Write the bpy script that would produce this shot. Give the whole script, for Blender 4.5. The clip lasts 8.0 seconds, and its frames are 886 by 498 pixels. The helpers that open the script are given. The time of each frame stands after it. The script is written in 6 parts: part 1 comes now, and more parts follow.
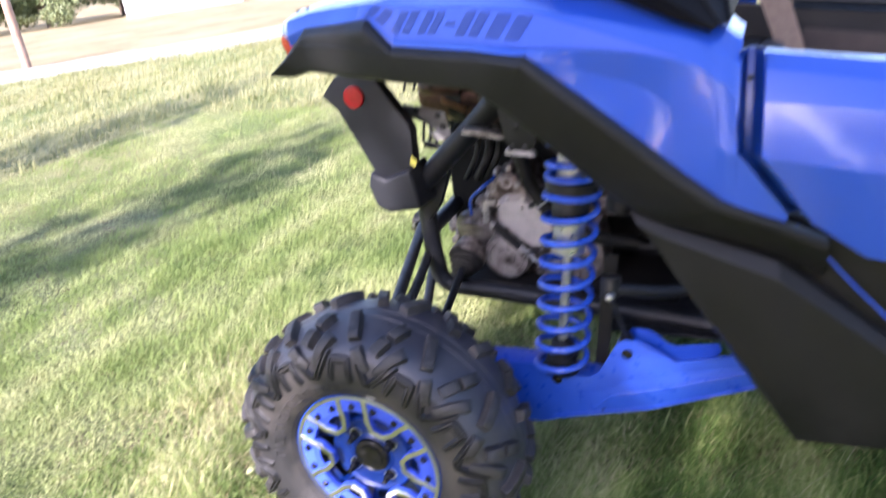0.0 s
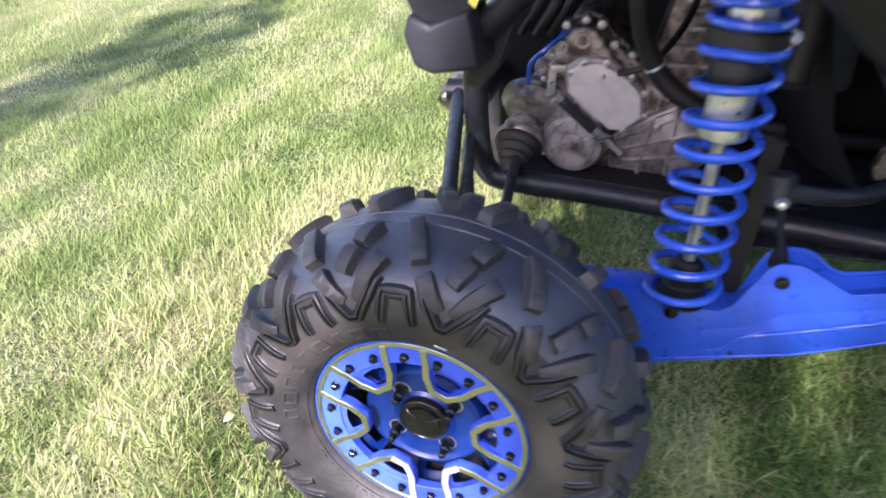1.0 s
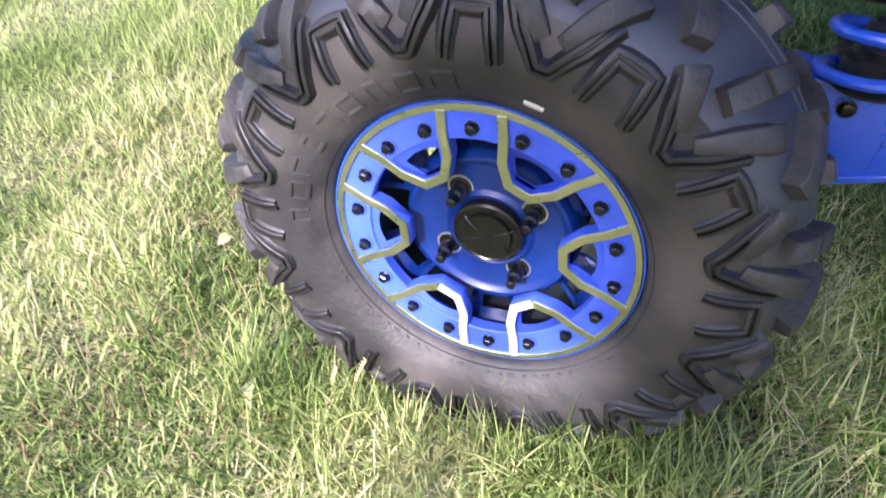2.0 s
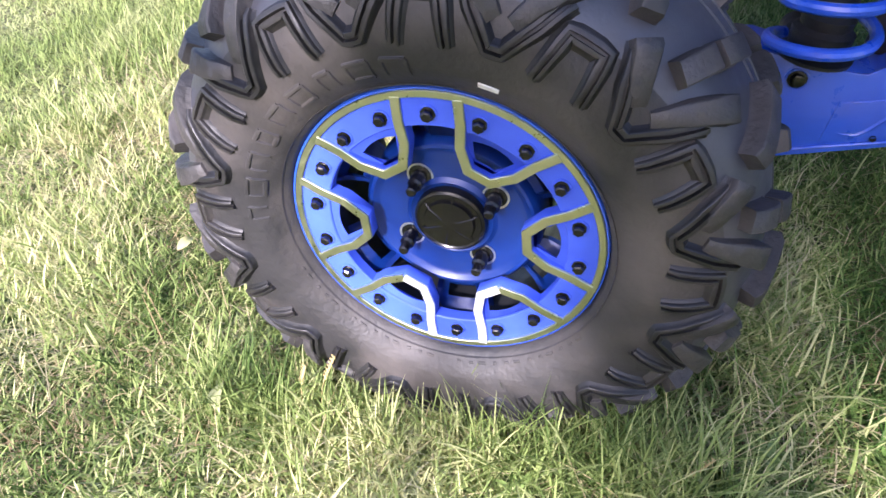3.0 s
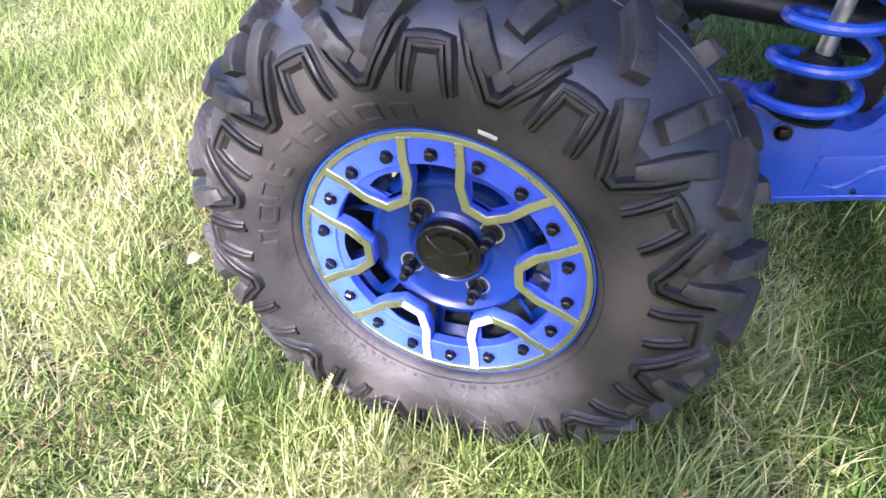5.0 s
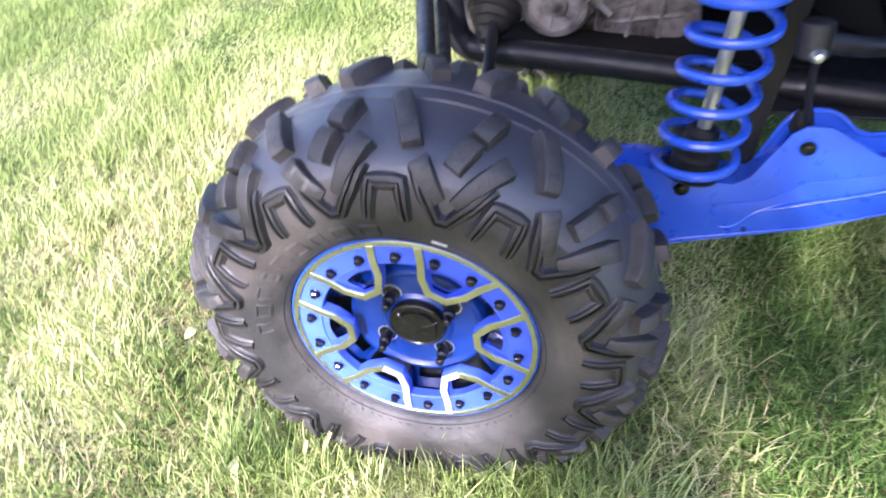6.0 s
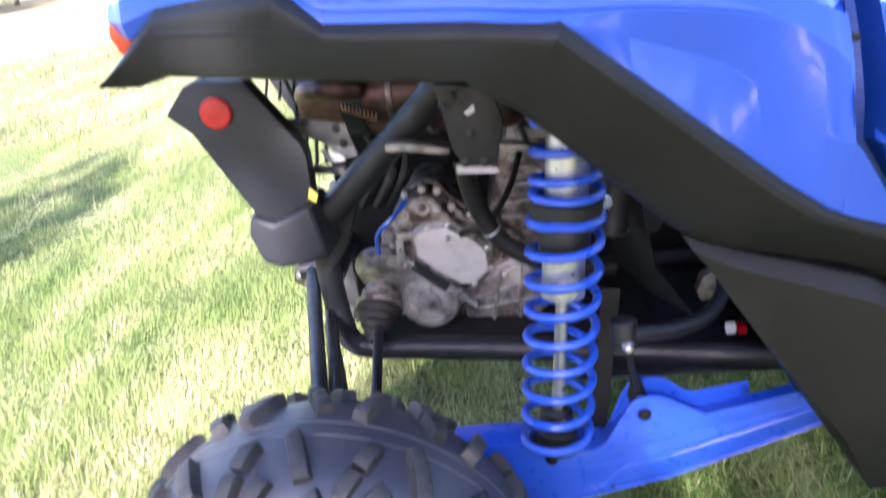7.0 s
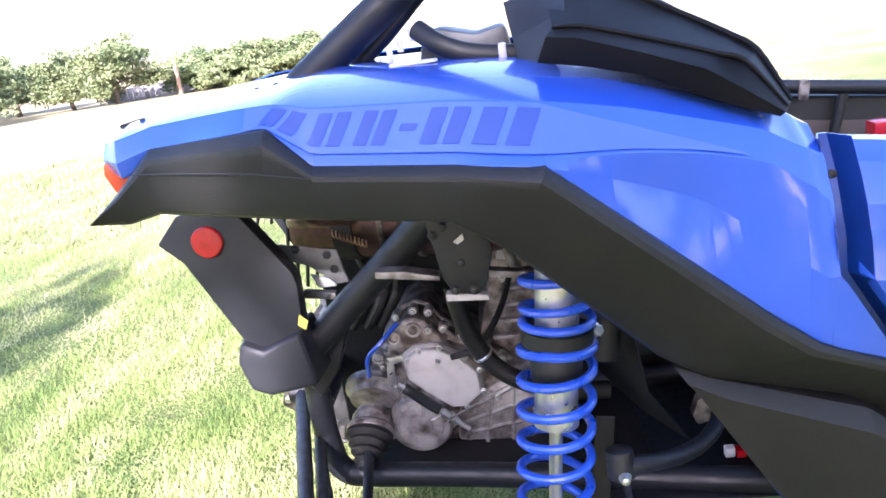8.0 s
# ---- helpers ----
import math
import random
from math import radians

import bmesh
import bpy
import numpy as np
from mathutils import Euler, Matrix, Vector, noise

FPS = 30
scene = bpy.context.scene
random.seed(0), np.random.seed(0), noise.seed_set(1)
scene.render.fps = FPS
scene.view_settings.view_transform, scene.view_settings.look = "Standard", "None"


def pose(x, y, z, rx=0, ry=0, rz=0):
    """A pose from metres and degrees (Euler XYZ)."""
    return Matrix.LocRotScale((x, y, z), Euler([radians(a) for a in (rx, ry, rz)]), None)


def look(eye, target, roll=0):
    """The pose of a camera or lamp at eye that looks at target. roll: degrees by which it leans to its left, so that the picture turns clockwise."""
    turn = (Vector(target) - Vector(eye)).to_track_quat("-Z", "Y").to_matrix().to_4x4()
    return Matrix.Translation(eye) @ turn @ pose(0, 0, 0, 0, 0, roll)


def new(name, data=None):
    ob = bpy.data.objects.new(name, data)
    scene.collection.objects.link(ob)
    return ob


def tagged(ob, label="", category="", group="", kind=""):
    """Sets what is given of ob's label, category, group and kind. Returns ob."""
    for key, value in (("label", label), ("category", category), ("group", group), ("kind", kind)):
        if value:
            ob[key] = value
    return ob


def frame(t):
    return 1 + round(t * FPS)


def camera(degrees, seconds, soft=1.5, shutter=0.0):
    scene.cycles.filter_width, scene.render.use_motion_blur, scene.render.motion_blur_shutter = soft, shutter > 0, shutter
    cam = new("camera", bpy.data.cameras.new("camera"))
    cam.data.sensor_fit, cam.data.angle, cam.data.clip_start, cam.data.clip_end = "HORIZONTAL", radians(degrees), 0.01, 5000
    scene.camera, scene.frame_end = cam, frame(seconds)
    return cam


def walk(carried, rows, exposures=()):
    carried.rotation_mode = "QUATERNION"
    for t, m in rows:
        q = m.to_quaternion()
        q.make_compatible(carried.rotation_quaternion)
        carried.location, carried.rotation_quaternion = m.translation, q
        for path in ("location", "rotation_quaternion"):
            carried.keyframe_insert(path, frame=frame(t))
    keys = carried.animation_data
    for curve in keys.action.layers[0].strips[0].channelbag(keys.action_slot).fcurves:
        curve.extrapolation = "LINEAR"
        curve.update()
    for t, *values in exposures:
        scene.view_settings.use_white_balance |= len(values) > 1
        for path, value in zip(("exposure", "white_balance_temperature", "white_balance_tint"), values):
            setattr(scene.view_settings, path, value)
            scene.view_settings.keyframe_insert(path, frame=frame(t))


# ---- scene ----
cam = camera(61.1, 8.0, soft=1.6, shutter=0.45)
PATH = [
    (0, (0.923, -1.338, 1.603), (0.145, 0.329, 0.817), -7.6),
    (0.5, (0.690, -1.172, 1.503), (-0.130, 0.365, 0.516), -12.1),
    (1, (0.403, -0.920, 1.367), (-0.170, 0.672, 0.301), -4.0),
    (1.5, (0.259, -0.739, 1.106), (-0.332, 0.736, -0.108), -6.5),
    (2, (0.232, -0.705, 0.977), (-0.339, 0.699, -0.328), -2.1),
    (2.2, (0.218, -0.704, 0.958), (-0.301, 0.709, -0.359), -1.9),
    (3.3, (0.244, -0.701, 0.966), (-0.240, 0.725, -0.349), -3.1),
    (3.5, (0.247, -0.705, 0.969), (-0.231, 0.722, -0.347), -2.7),
    (4, (0.247, -0.706, 0.988), (-0.244, 0.744, -0.299), -2.1),
    (4.2, (0.246, -0.711, 0.993), (-0.232, 0.748, -0.288), -1.3),
    (5.3, (0.256, -0.739, 1.048), (-0.259, 0.708, -0.233), -0.9),
    (5.5, (0.254, -0.748, 1.096), (-0.262, 0.674, -0.211), -3.3),
    (6, (0.282, -0.803, 1.257), (-0.119, 0.660, -0.047), -4.6),
    (6.5, (0.330, -0.881, 1.436), (-0.008, 0.735, 0.306), -9.1),
    (7, (0.419, -0.884, 1.508), (0.182, 0.917, 0.671), -8.1),
    (7.5, (0.418, -0.879, 1.549), (0.193, 1.01, 0.932), -8.3),
    (8, (0.429, -0.862, 1.554), (0.237, 1.039, 0.963), -8.1),
]
walk(cam, [(t, look(eye, target, roll)) for t, eye, target, roll in PATH], exposures=[(0, 1.82, 5880, 28), (2, 1.78, 5880, 28), (4, 1.76, 5880, 28), (5.5, 2.16, 5800, 28), (6, 2.24, 5800, 27), (8, 2.46, 5800, 27)])

# ---- light ----
world = bpy.data.worlds.new("sky")
scene.world = world
world.use_nodes = True
SUN_AZ, SUN_EL = radians(9), radians(30)          # from the near side, turned towards the vehicle's rear
TO_SUN = Vector((-math.sin(SUN_AZ) * math.cos(SUN_EL), -math.cos(SUN_AZ) * math.cos(SUN_EL), math.sin(SUN_EL)))
wn, wl = world.node_tree.nodes, world.node_tree.links
sky = wn.new("ShaderNodeTexSky")
sky.sky_type, sky.sun_disc = "NISHITA", False
sky.sun_elevation, sky.sun_rotation = SUN_EL, math.atan2(TO_SUN.x, TO_SUN.y)
sky.air_density, sky.dust_density = 1.0, 1.2
wn["Background"].inputs["Strength"].default_value = 0.14
wl.new(sky.outputs[0], wn["Background"].inputs["Color"])
sun = new("sun", bpy.data.lights.new("sun", "SUN"))
sun.data.energy, sun.data.angle, sun.data.color = 5.0, radians(0.6), (1.0, 0.94, 0.85)
sun.matrix_world = look(TO_SUN * 30, (0, 0, 0))


# ---- materials ----
def material(name, color, rough=0.5, metal=0.0, color2=None, scale=8.0, detail=6.0, spread=(0.35, 0.65), bump=0.0, bump_scale=60.0, coat=0.0, island=0.0, obj_random=0.0, rough2=None, spec=0.5):
    """A surface with two colours mixed by noise, fine relief and a broken-up gloss."""
    m = bpy.data.materials.new(name)
    m.use_nodes = True
    n, l = m.node_tree.nodes, m.node_tree.links
    p = n["Principled BSDF"]
    p.inputs["Metallic"].default_value, p.inputs["Roughness"].default_value = metal, rough
    p.inputs["Coat Weight"].default_value = coat
    p.inputs["Specular IOR Level"].default_value = spec
    p.inputs["Coat Roughness"].default_value = 0.06
    tc = n.new("ShaderNodeTexCoord")
    nz = n.new("ShaderNodeTexNoise")
    nz.inputs["Scale"].default_value, nz.inputs["Detail"].default_value = scale, detail
    l.new(tc.outputs["Object"], nz.inputs["Vector"])
    mr = n.new("ShaderNodeMapRange")
    mr.inputs[1].default_value, mr.inputs[2].default_value = spread
    l.new(nz.outputs["Fac"], mr.inputs[0])
    mix = n.new("ShaderNodeMix")
    mix.data_type = "RGBA"
    mix.inputs[6].default_value = (*color, 1)
    mix.inputs[7].default_value = (*(color2 or color), 1)
    l.new(mr.outputs[0], mix.inputs[0])
    last = mix.outputs[2]
    if island or obj_random:
        src = n.new("ShaderNodeNewGeometry") if island else n.new("ShaderNodeObjectInfo")
        hs = n.new("ShaderNodeHueSaturation")
        vr = n.new("ShaderNodeMapRange")
        k = island or obj_random
        vr.inputs[3].default_value, vr.inputs[4].default_value = 1 - k, 1 + k
        l.new(src.outputs["Random Per Island" if island else "Random"], vr.inputs[0])
        l.new(vr.outputs[0], hs.inputs["Value"])
        l.new(last, hs.inputs["Color"])
        last = hs.outputs[0]
    l.new(last, p.inputs["Base Color"])
    if rough2 is not None:
        rr = n.new("ShaderNodeMapRange")
        rr.inputs[3].default_value, rr.inputs[4].default_value = rough, rough2
        n2 = n.new("ShaderNodeTexNoise")
        n2.inputs["Scale"].default_value, n2.inputs["Detail"].default_value = scale * 2.3, 4
        l.new(tc.outputs["Object"], n2.inputs["Vector"])
        rr.inputs[1].default_value, rr.inputs[2].default_value = 0.3, 0.7
        l.new(n2.outputs["Fac"], rr.inputs[0])
        l.new(rr.outputs[0], p.inputs["Roughness"])
    if bump:
        b = n.new("ShaderNodeBump")
        nb = n.new("ShaderNodeTexNoise")
        nb.inputs["Scale"].default_value, nb.inputs["Detail"].default_value = bump_scale, 5
        l.new(tc.outputs["Object"], nb.inputs["Vector"])
        b.inputs["Strength"].default_value, b.inputs["Distance"].default_value = bump, 0.004
        l.new(nb.outputs["Fac"], b.inputs["Height"])
        l.new(b.outputs[0], p.inputs["Normal"])
    return m


BLUE = material("blue_plastic", (0.023, 0.082, 0.46), 0.24, 0, (0.029, 0.094, 0.50), 3, coat=0.9, spread=(0.2, 0.8), bump=0.04, bump_scale=5)
BLUE_STEEL = material("blue_powder_coat", (0.018, 0.072, 0.48), 0.24, 0, (0.024, 0.090, 0.54), 14, bump=0.12, bump_scale=120, coat=0.6, rough2=0.42)
BLUE_RING = material("blue_anodised_ring", (0.060, 0.118, 0.66), 0.44, 0.05, (0.052, 0.102, 0.60), 30, bump=0.08, bump_scale=200, rough2=0.55, spec=0.35)
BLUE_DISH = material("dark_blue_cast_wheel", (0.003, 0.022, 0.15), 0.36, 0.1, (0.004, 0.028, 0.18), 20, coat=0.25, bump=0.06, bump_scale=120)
ACCENT = material("machined_accent", (0.50, 0.53, 0.34), 0.26, 1.0, (0.56, 0.58, 0.40), 45, bump=0.05, bump_scale=240, rough2=0.45)
LIT_SILVER = material("bare_silver_edge", (0.78, 0.78, 0.78), 0.45, 0.35, (0.68, 0.68, 0.68), 40, bump=0.05, bump_scale=200)
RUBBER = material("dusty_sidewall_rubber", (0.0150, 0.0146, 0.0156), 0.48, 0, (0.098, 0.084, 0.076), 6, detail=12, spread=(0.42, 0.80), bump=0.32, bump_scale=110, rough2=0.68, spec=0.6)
# raised bluish base colour paints the sky's sheen onto the tread band
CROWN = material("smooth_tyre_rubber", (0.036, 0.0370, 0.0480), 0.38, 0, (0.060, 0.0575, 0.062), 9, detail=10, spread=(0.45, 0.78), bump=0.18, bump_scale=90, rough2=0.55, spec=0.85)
RIB = material("clean_rib_rubber", (0.0100, 0.0098, 0.0104), 0.40, 0, (0.040, 0.0355, 0.033), 14, detail=9, spread=(0.44, 0.78), bump=0.2, bump_scale=160, rough2=0.58, spec=0.55)
LUG = material("tread_rubber", (0.0200, 0.0192, 0.0198), 0.48, 0, (0.078, 0.069, 0.064), 10, detail=10, spread=(0.40, 0.76), bump=0.4, bump_scale=130, obj_random=0.2, rough2=0.70, spec=0.6)
BLACK_PL = material("black_moulded_plastic", (0.0072, 0.0071, 0.0074), 0.40, 0, (0.0110, 0.0106, 0.0106), 5, bump=0.25, bump_scale=420, rough2=0.56, spec=0.40)
GREY_PL = material("dark_grey_moulded_plastic", (0.015, 0.0162, 0.021), 0.40, 0, (0.022, 0.023, 0.028), 6, bump=0.2, bump_scale=400, rough2=0.56, spec=0.4)
BLACK_ST = material("black_painted_steel", (0.0085, 0.0095, 0.0125), 0.34, 0, (0.015, 0.0148, 0.0165), 18, spread=(0.5, 0.75), bump=0.12, bump_scale=120, rough2=0.6)
BLACK_GLOSS = material("glossy_black_cap", (0.004, 0.004, 0.0045), 0.24, 0, (0.007, 0.0068, 0.0068), 40, bump=0.05)
BOOT = material("worn_boot_rubber", (0.010, 0.0098, 0.0102), 0.34, 0, (0.018, 0.017, 0.016), 20, bump=0.1, rough2=0.55)
TRIM_BROWN = material("dark_brown_trim", (0.045, 0.034, 0.030), 0.7, 0, (0.06, 0.045, 0.038), 12, bump=0.2, bump_scale=200)
DARK = material("dusty_black_liner", (0.008, 0.008, 0.009), 0.7, 0, (0.014, 0.013, 0.013), 7, bump=0.3, bump_scale=60, spec=0.25)
COWL_PL = material("satin_black_cowl", (0.0045, 0.0042, 0.0044), 0.58, 0, (0.0075, 0.007, 0.007), 4, bump=0.2, bump_scale=380, spec=0.14)
ALU = material("cast_aluminium", (0.44, 0.41, 0.395), 0.36, 0.6, (0.045, 0.034, 0.028), 18, detail=10, spread=(0.40, 0.70), bump=0.7, bump_scale=130, rough2=0.62)
ALU_PLATE = material("bare_aluminium_cover", (0.48, 0.46, 0.455), 0.48, 0.2, (0.40, 0.38, 0.37), 30, spread=(0.45, 0.75), bump=0.25, bump_scale=260, rough2=0.6)
ALU_BROWN = material("stained_aluminium", (0.075, 0.058, 0.049), 0.38, 0.6, (0.38, 0.335, 0.31), 28, spread=(0.40, 0.66), bump=0.4, bump_scale=160)
STEEL = material("bright_zinc_steel", (0.70, 0.70, 0.69), 0.25, 0.9, (0.5, 0.5, 0.47), 25, bump=0.05, rough2=0.4)
RUST = material("heat_browned_steel", (0.20, 0.115, 0.100), 0.32, 0.8, (0.055, 0.034, 0.030), 11, spread=(0.40, 0.62), bump=0.25, bump_scale=50, rough2=0.55)
COPPER = material("copper_spring", (0.6, 0.36, 0.2), 0.3, 0.9, (0.45, 0.25, 0.14), 30)
DULL_STEEL = material("dull_pressed_steel", (0.20, 0.20, 0.215), 0.42, 0.7, (0.12, 0.115, 0.118), 18, bump=0.12, bump_scale=90, rough2=0.6)
RED = material("red_reflector", (0.55, 0.012, 0.02), 0.2, 0, (0.42, 0.008, 0.014), 60, coat=0.6, bump=0.3, bump_scale=300)
ORANGE = material("orange_lamp_lens", (0.7, 0.12, 0.03), 0.2, 0, (0.6, 0.06, 0.03), 20, coat=0.6, bump=0.2, bump_scale=120)
DECAL = material("violet_grey_decal", (0.028, 0.062, 0.27), 0.5, 0, (0.033, 0.069, 0.29), 8, coat=0.1)
SKY_FILM = material("pale_blue_decal", (0.050, 0.108, 0.53), 0.26, 0, (0.058, 0.118, 0.55), 6, coat=0.9)
WHITE = material("white_label", (0.72, 0.71, 0.68), 0.5, 0, (0.6, 0.58, 0.55), 200)
YELLOW = material("yellow_label", (0.75, 0.68, 0.12), 0.5, 0, (0.65, 0.58, 0.1), 100)
TAN = material("tan_fabric", (0.34, 0.25, 0.18), 0.8, 0, (0.28, 0.2, 0.15), 40, bump=0.3, bump_scale=300)
WOOD = material("weathered_pole_wood", (0.30, 0.19, 0.13), 0.85, 0, (0.40, 0.28, 0.21), 6, bump=0.5, bump_scale=40)
BARK = material("tree_bark", (0.10, 0.075, 0.055), 0.9, 0, (0.17, 0.13, 0.1), 5, bump=0.8, bump_scale=14)
LEAVES = material("tree_leaves", (0.095, 0.130, 0.050), 0.6, 0, (0.180, 0.210, 0.090), 0.5, island=0.25)
FENCE = material("grey_fence_boards", (0.2, 0.19, 0.2), 0.85, 0, (0.28, 0.26, 0.26), 1.5, bump=0.4, bump_scale=20, obj_random=0.12)
SIDING = material("white_siding", (0.72, 0.72, 0.71), 0.6, 0, (0.62, 0.62, 0.6), 2, bump=0.2, bump_scale=10)
ROOF = material("grey_shingle_roof", (0.22, 0.21, 0.21), 0.85, 0, (0.3, 0.28, 0.27), 4, bump=0.5, bump_scale=12)


# ---- builders ----
def part(name, bm, mat, parent=None, label="", sharp=35):
    me = bpy.data.meshes.new(name)
    bmesh.ops.recalc_face_normals(bm, faces=bm.faces)
    bm.to_mesh(me)
    bm.free()
    for f in me.polygons:
        f.use_smooth = True
    me.set_sharp_from_angle(angle=radians(sharp))
    me.materials.append(mat)
    ob = new(name, me)
    if parent:
        ob.parent = parent
    if label:
        ob["label"] = label
    return ob


def share(name, src, parent, m=None):
    """Another object on the mesh of src."""
    ob = new(name, src.data)
    ob.parent = parent
    if m is not None:
        ob.matrix_basis = m
    return ob


def thing(name, label, category, at=(0, 0, 0), **more):
    ob = new(name)
    ob.empty_display_size = 0.1
    ob.location = at
    return tagged(ob, label, category, **more)


def spline(pts, steps=6):
    """Points of a smooth curve through pts."""
    p = [Vector(q) for q in pts]
    p = [2 * p[0] - p[1], *p, 2 * p[-1] - p[-2]]
    out = []
    for i in range(1, len(p) - 2):
        for s in range(steps):
            t = s / steps
            a, b, c, d = p[i - 1:i + 3]
            out.append(0.5 * (2 * b + (c - a) * t + (2 * a - 5 * b + 4 * c - d) * t * t + (3 * b - a - 3 * c + d) * t ** 3))
    return out + [p[-2]]


def sweep(bm, pts, r, n=12, smooth=0):
    """A round bar along pts; r is one radius or one for each point."""
    pts = spline(pts, smooth) if smooth else [Vector(q) for q in pts]
    rad = [float(v) for v in np.interp(np.linspace(0, 1, len(pts)), np.linspace(0, 1, len(r)), r)] if isinstance(r, list) else [r] * len(pts)
    side, rings = None, []
    for i, p in enumerate(pts):
        d = (pts[min(i + 1, len(pts) - 1)] - pts[max(i - 1, 0)]).normalized()
        if side is None:
            side = d.orthogonal().normalized()
        side = (side - d * side.dot(d)).normalized()
        up = d.cross(side)
        rings.append([bm.verts.new(p + rad[i] * (math.cos(a) * side + math.sin(a) * up)) for a in (2 * math.pi * k / n for k in range(n))])
    for a, b in zip(rings, rings[1:]):
        for k in range(n):
            bm.faces.new((a[k], a[(k + 1) % n], b[(k + 1) % n], b[k]))
    bm.faces.new(rings[0][::-1]), bm.faces.new(rings[-1])
    return bm


def bar(pts, r, n=12, smooth=0):
    return sweep(bmesh.new(), pts, r, n, smooth)


def lathe(profile, origin, axis, n=32, bm=None, caps=True):
    """A turned body: profile of (distance along the axis, radius)."""
    bm = bm or bmesh.new()
    axis = Vector(axis).normalized()
    side = axis.orthogonal().normalized()
    up = axis.cross(side)
    rings = [[bm.verts.new(Vector(origin) + axis * d + r * (math.cos(a) * side + math.sin(a) * up)) for a in (2 * math.pi * k / n for k in range(n))] for d, r in profile]
    for a, b in zip(rings, rings[1:]):
        for k in range(n):
            bm.faces.new((a[k], a[(k + 1) % n], b[(k + 1) % n], b[k]))
    if caps:
        bm.faces.new(rings[0][::-1]), bm.faces.new(rings[-1])
    return bm


def bevel(bm, width, segments=2, angle=30):
    bmesh.ops.recalc_face_normals(bm, faces=bm.faces)
    edges = [e for e in bm.edges if len(e.link_faces) == 2 and e.calc_face_angle(0) > radians(angle)]
    if edges:
        bmesh.ops.bevel(bm, geom=edges, offset=width, segments=segments, affect="EDGES", profile=0.6, clamp_overlap=True)
    return bm


def slab(outline, y0, y1, edge=0.004, segments=2, top=None):
    """An upright slab: outline in (x, z), from the depth y0 (near side) to y1; top: how far the near side shrinks towards its middle."""
    bm = bmesh.new()
    cx = sum(p[0] for p in outline) / len(outline)
    cz = sum(p[1] for p in outline) / len(outline)
    k = 1 - (top or 0)
    near = [bm.verts.new((cx + (x - cx) * k, y0, cz + (z - cz) * k)) for x, z in outline]
    far = [bm.verts.new((x, y1, z)) for x, z in outline]
    bm.faces.new(near), bm.faces.new(far[::-1])
    for i in range(len(outline)):
        j = (i + 1) % len(outline)
        bm.faces.new((near[i], near[j], far[j], far[i]))
    return bevel(bm, edge, segments)


def box(lo, hi, edge=0.004, m=None):
    bm = bmesh.new()
    bmesh.ops.create_cube(bm, size=1)
    lo, hi = Vector(lo), Vector(hi)
    for v in bm.verts:
        v.co = Vector(lo[i] + (v.co[i] + 0.5) * (hi[i] - lo[i]) for i in range(3))
        if m:
            v.co = m @ v.co
    return bevel(bm, edge)


def loft(sections, thick=0.0, edge=0.0, inward=(0, 1, 0)):
    """A skin through rows of points; thick gives it a back."""
    bm = bmesh.new()
    rows = [[bm.verts.new(p) for p in s] for s in sections]
    for a, b in zip(rows, rows[1:]):
        for k in range(len(a) - 1):
            bm.faces.new((a[k], a[k + 1], b[k + 1], b[k]))
    if thick:
        back = [[bm.verts.new(Vector(v.co) + thick * Vector(inward)) for v in r] for r in rows]
        for a, b in zip(back, back[1:]):
            for k in range(len(a) - 1):
                bm.faces.new((a[k], b[k], b[k + 1], a[k + 1]))
        loop = [(i, 0) for i in range(len(rows))] + [(len(rows) - 1, k) for k in range(1, len(rows[0]))] + [(i, len(rows[0]) - 1) for i in range(len(rows) - 2, -1, -1)] + [(0, k) for k in range(len(rows[0]) - 2, 0, -1)]
        for (i, k), (j, q) in zip(loop, loop[1:] + loop[:1]):
            bm.faces.new((rows[i][k], rows[j][q], back[j][q], back[i][k]))
    if edge:
        bevel(bm, edge, 3, 18)
    return bm


def hexbolt(origin, axis, r, h, n=6):
    bm = lathe([(0, r * 1.35), (h * 0.25, r * 1.35), (h * 0.3, r), (h, r), (h * 1.12, r * 0.75)], origin, axis, 12 if n != 6 else 6)
    return bm


# ================= the vehicle =================
vehicle = thing("off_road_vehicle", "blue and black off-road side-by-side vehicle parked on grass", "vehicle")
HUB = 0.345      # height of the wheel's centre
TURN0 = -4.0     # degrees by which the wheel stands turned

# ---- wheel ----
def on_wheel(theta, r, y):
    a = radians(theta)
    return Vector((r * math.sin(a), y, r * math.cos(a)))


def annulus(r0, r1, y0, y1, a0=0.0, a1=360.0, n=72):
    """A piece of a flat ring, near face at y0, far face at y1."""
    bm = bmesh.new()
    full = a1 - a0 >= 359.9
    k = n if full else n + 1
    rows = []
    for i in range(k):
        a = a0 + (a1 - a0) * i / n
        rows.append([bm.verts.new(on_wheel(a, r, y)) for r, y in ((r0, y0), (r1, y0), (r1, y1), (r0, y1))])
    for i in range(n):
        a, b = rows[i], rows[(i + 1) % k]
        for q in range(4):
            bm.faces.new((a[q], a[(q + 1) % 4], b[(q + 1) % 4], b[q]))
    if not full:
        bm.faces.new(rows[0]), bm.faces.new(rows[-1][::-1])
    return bm


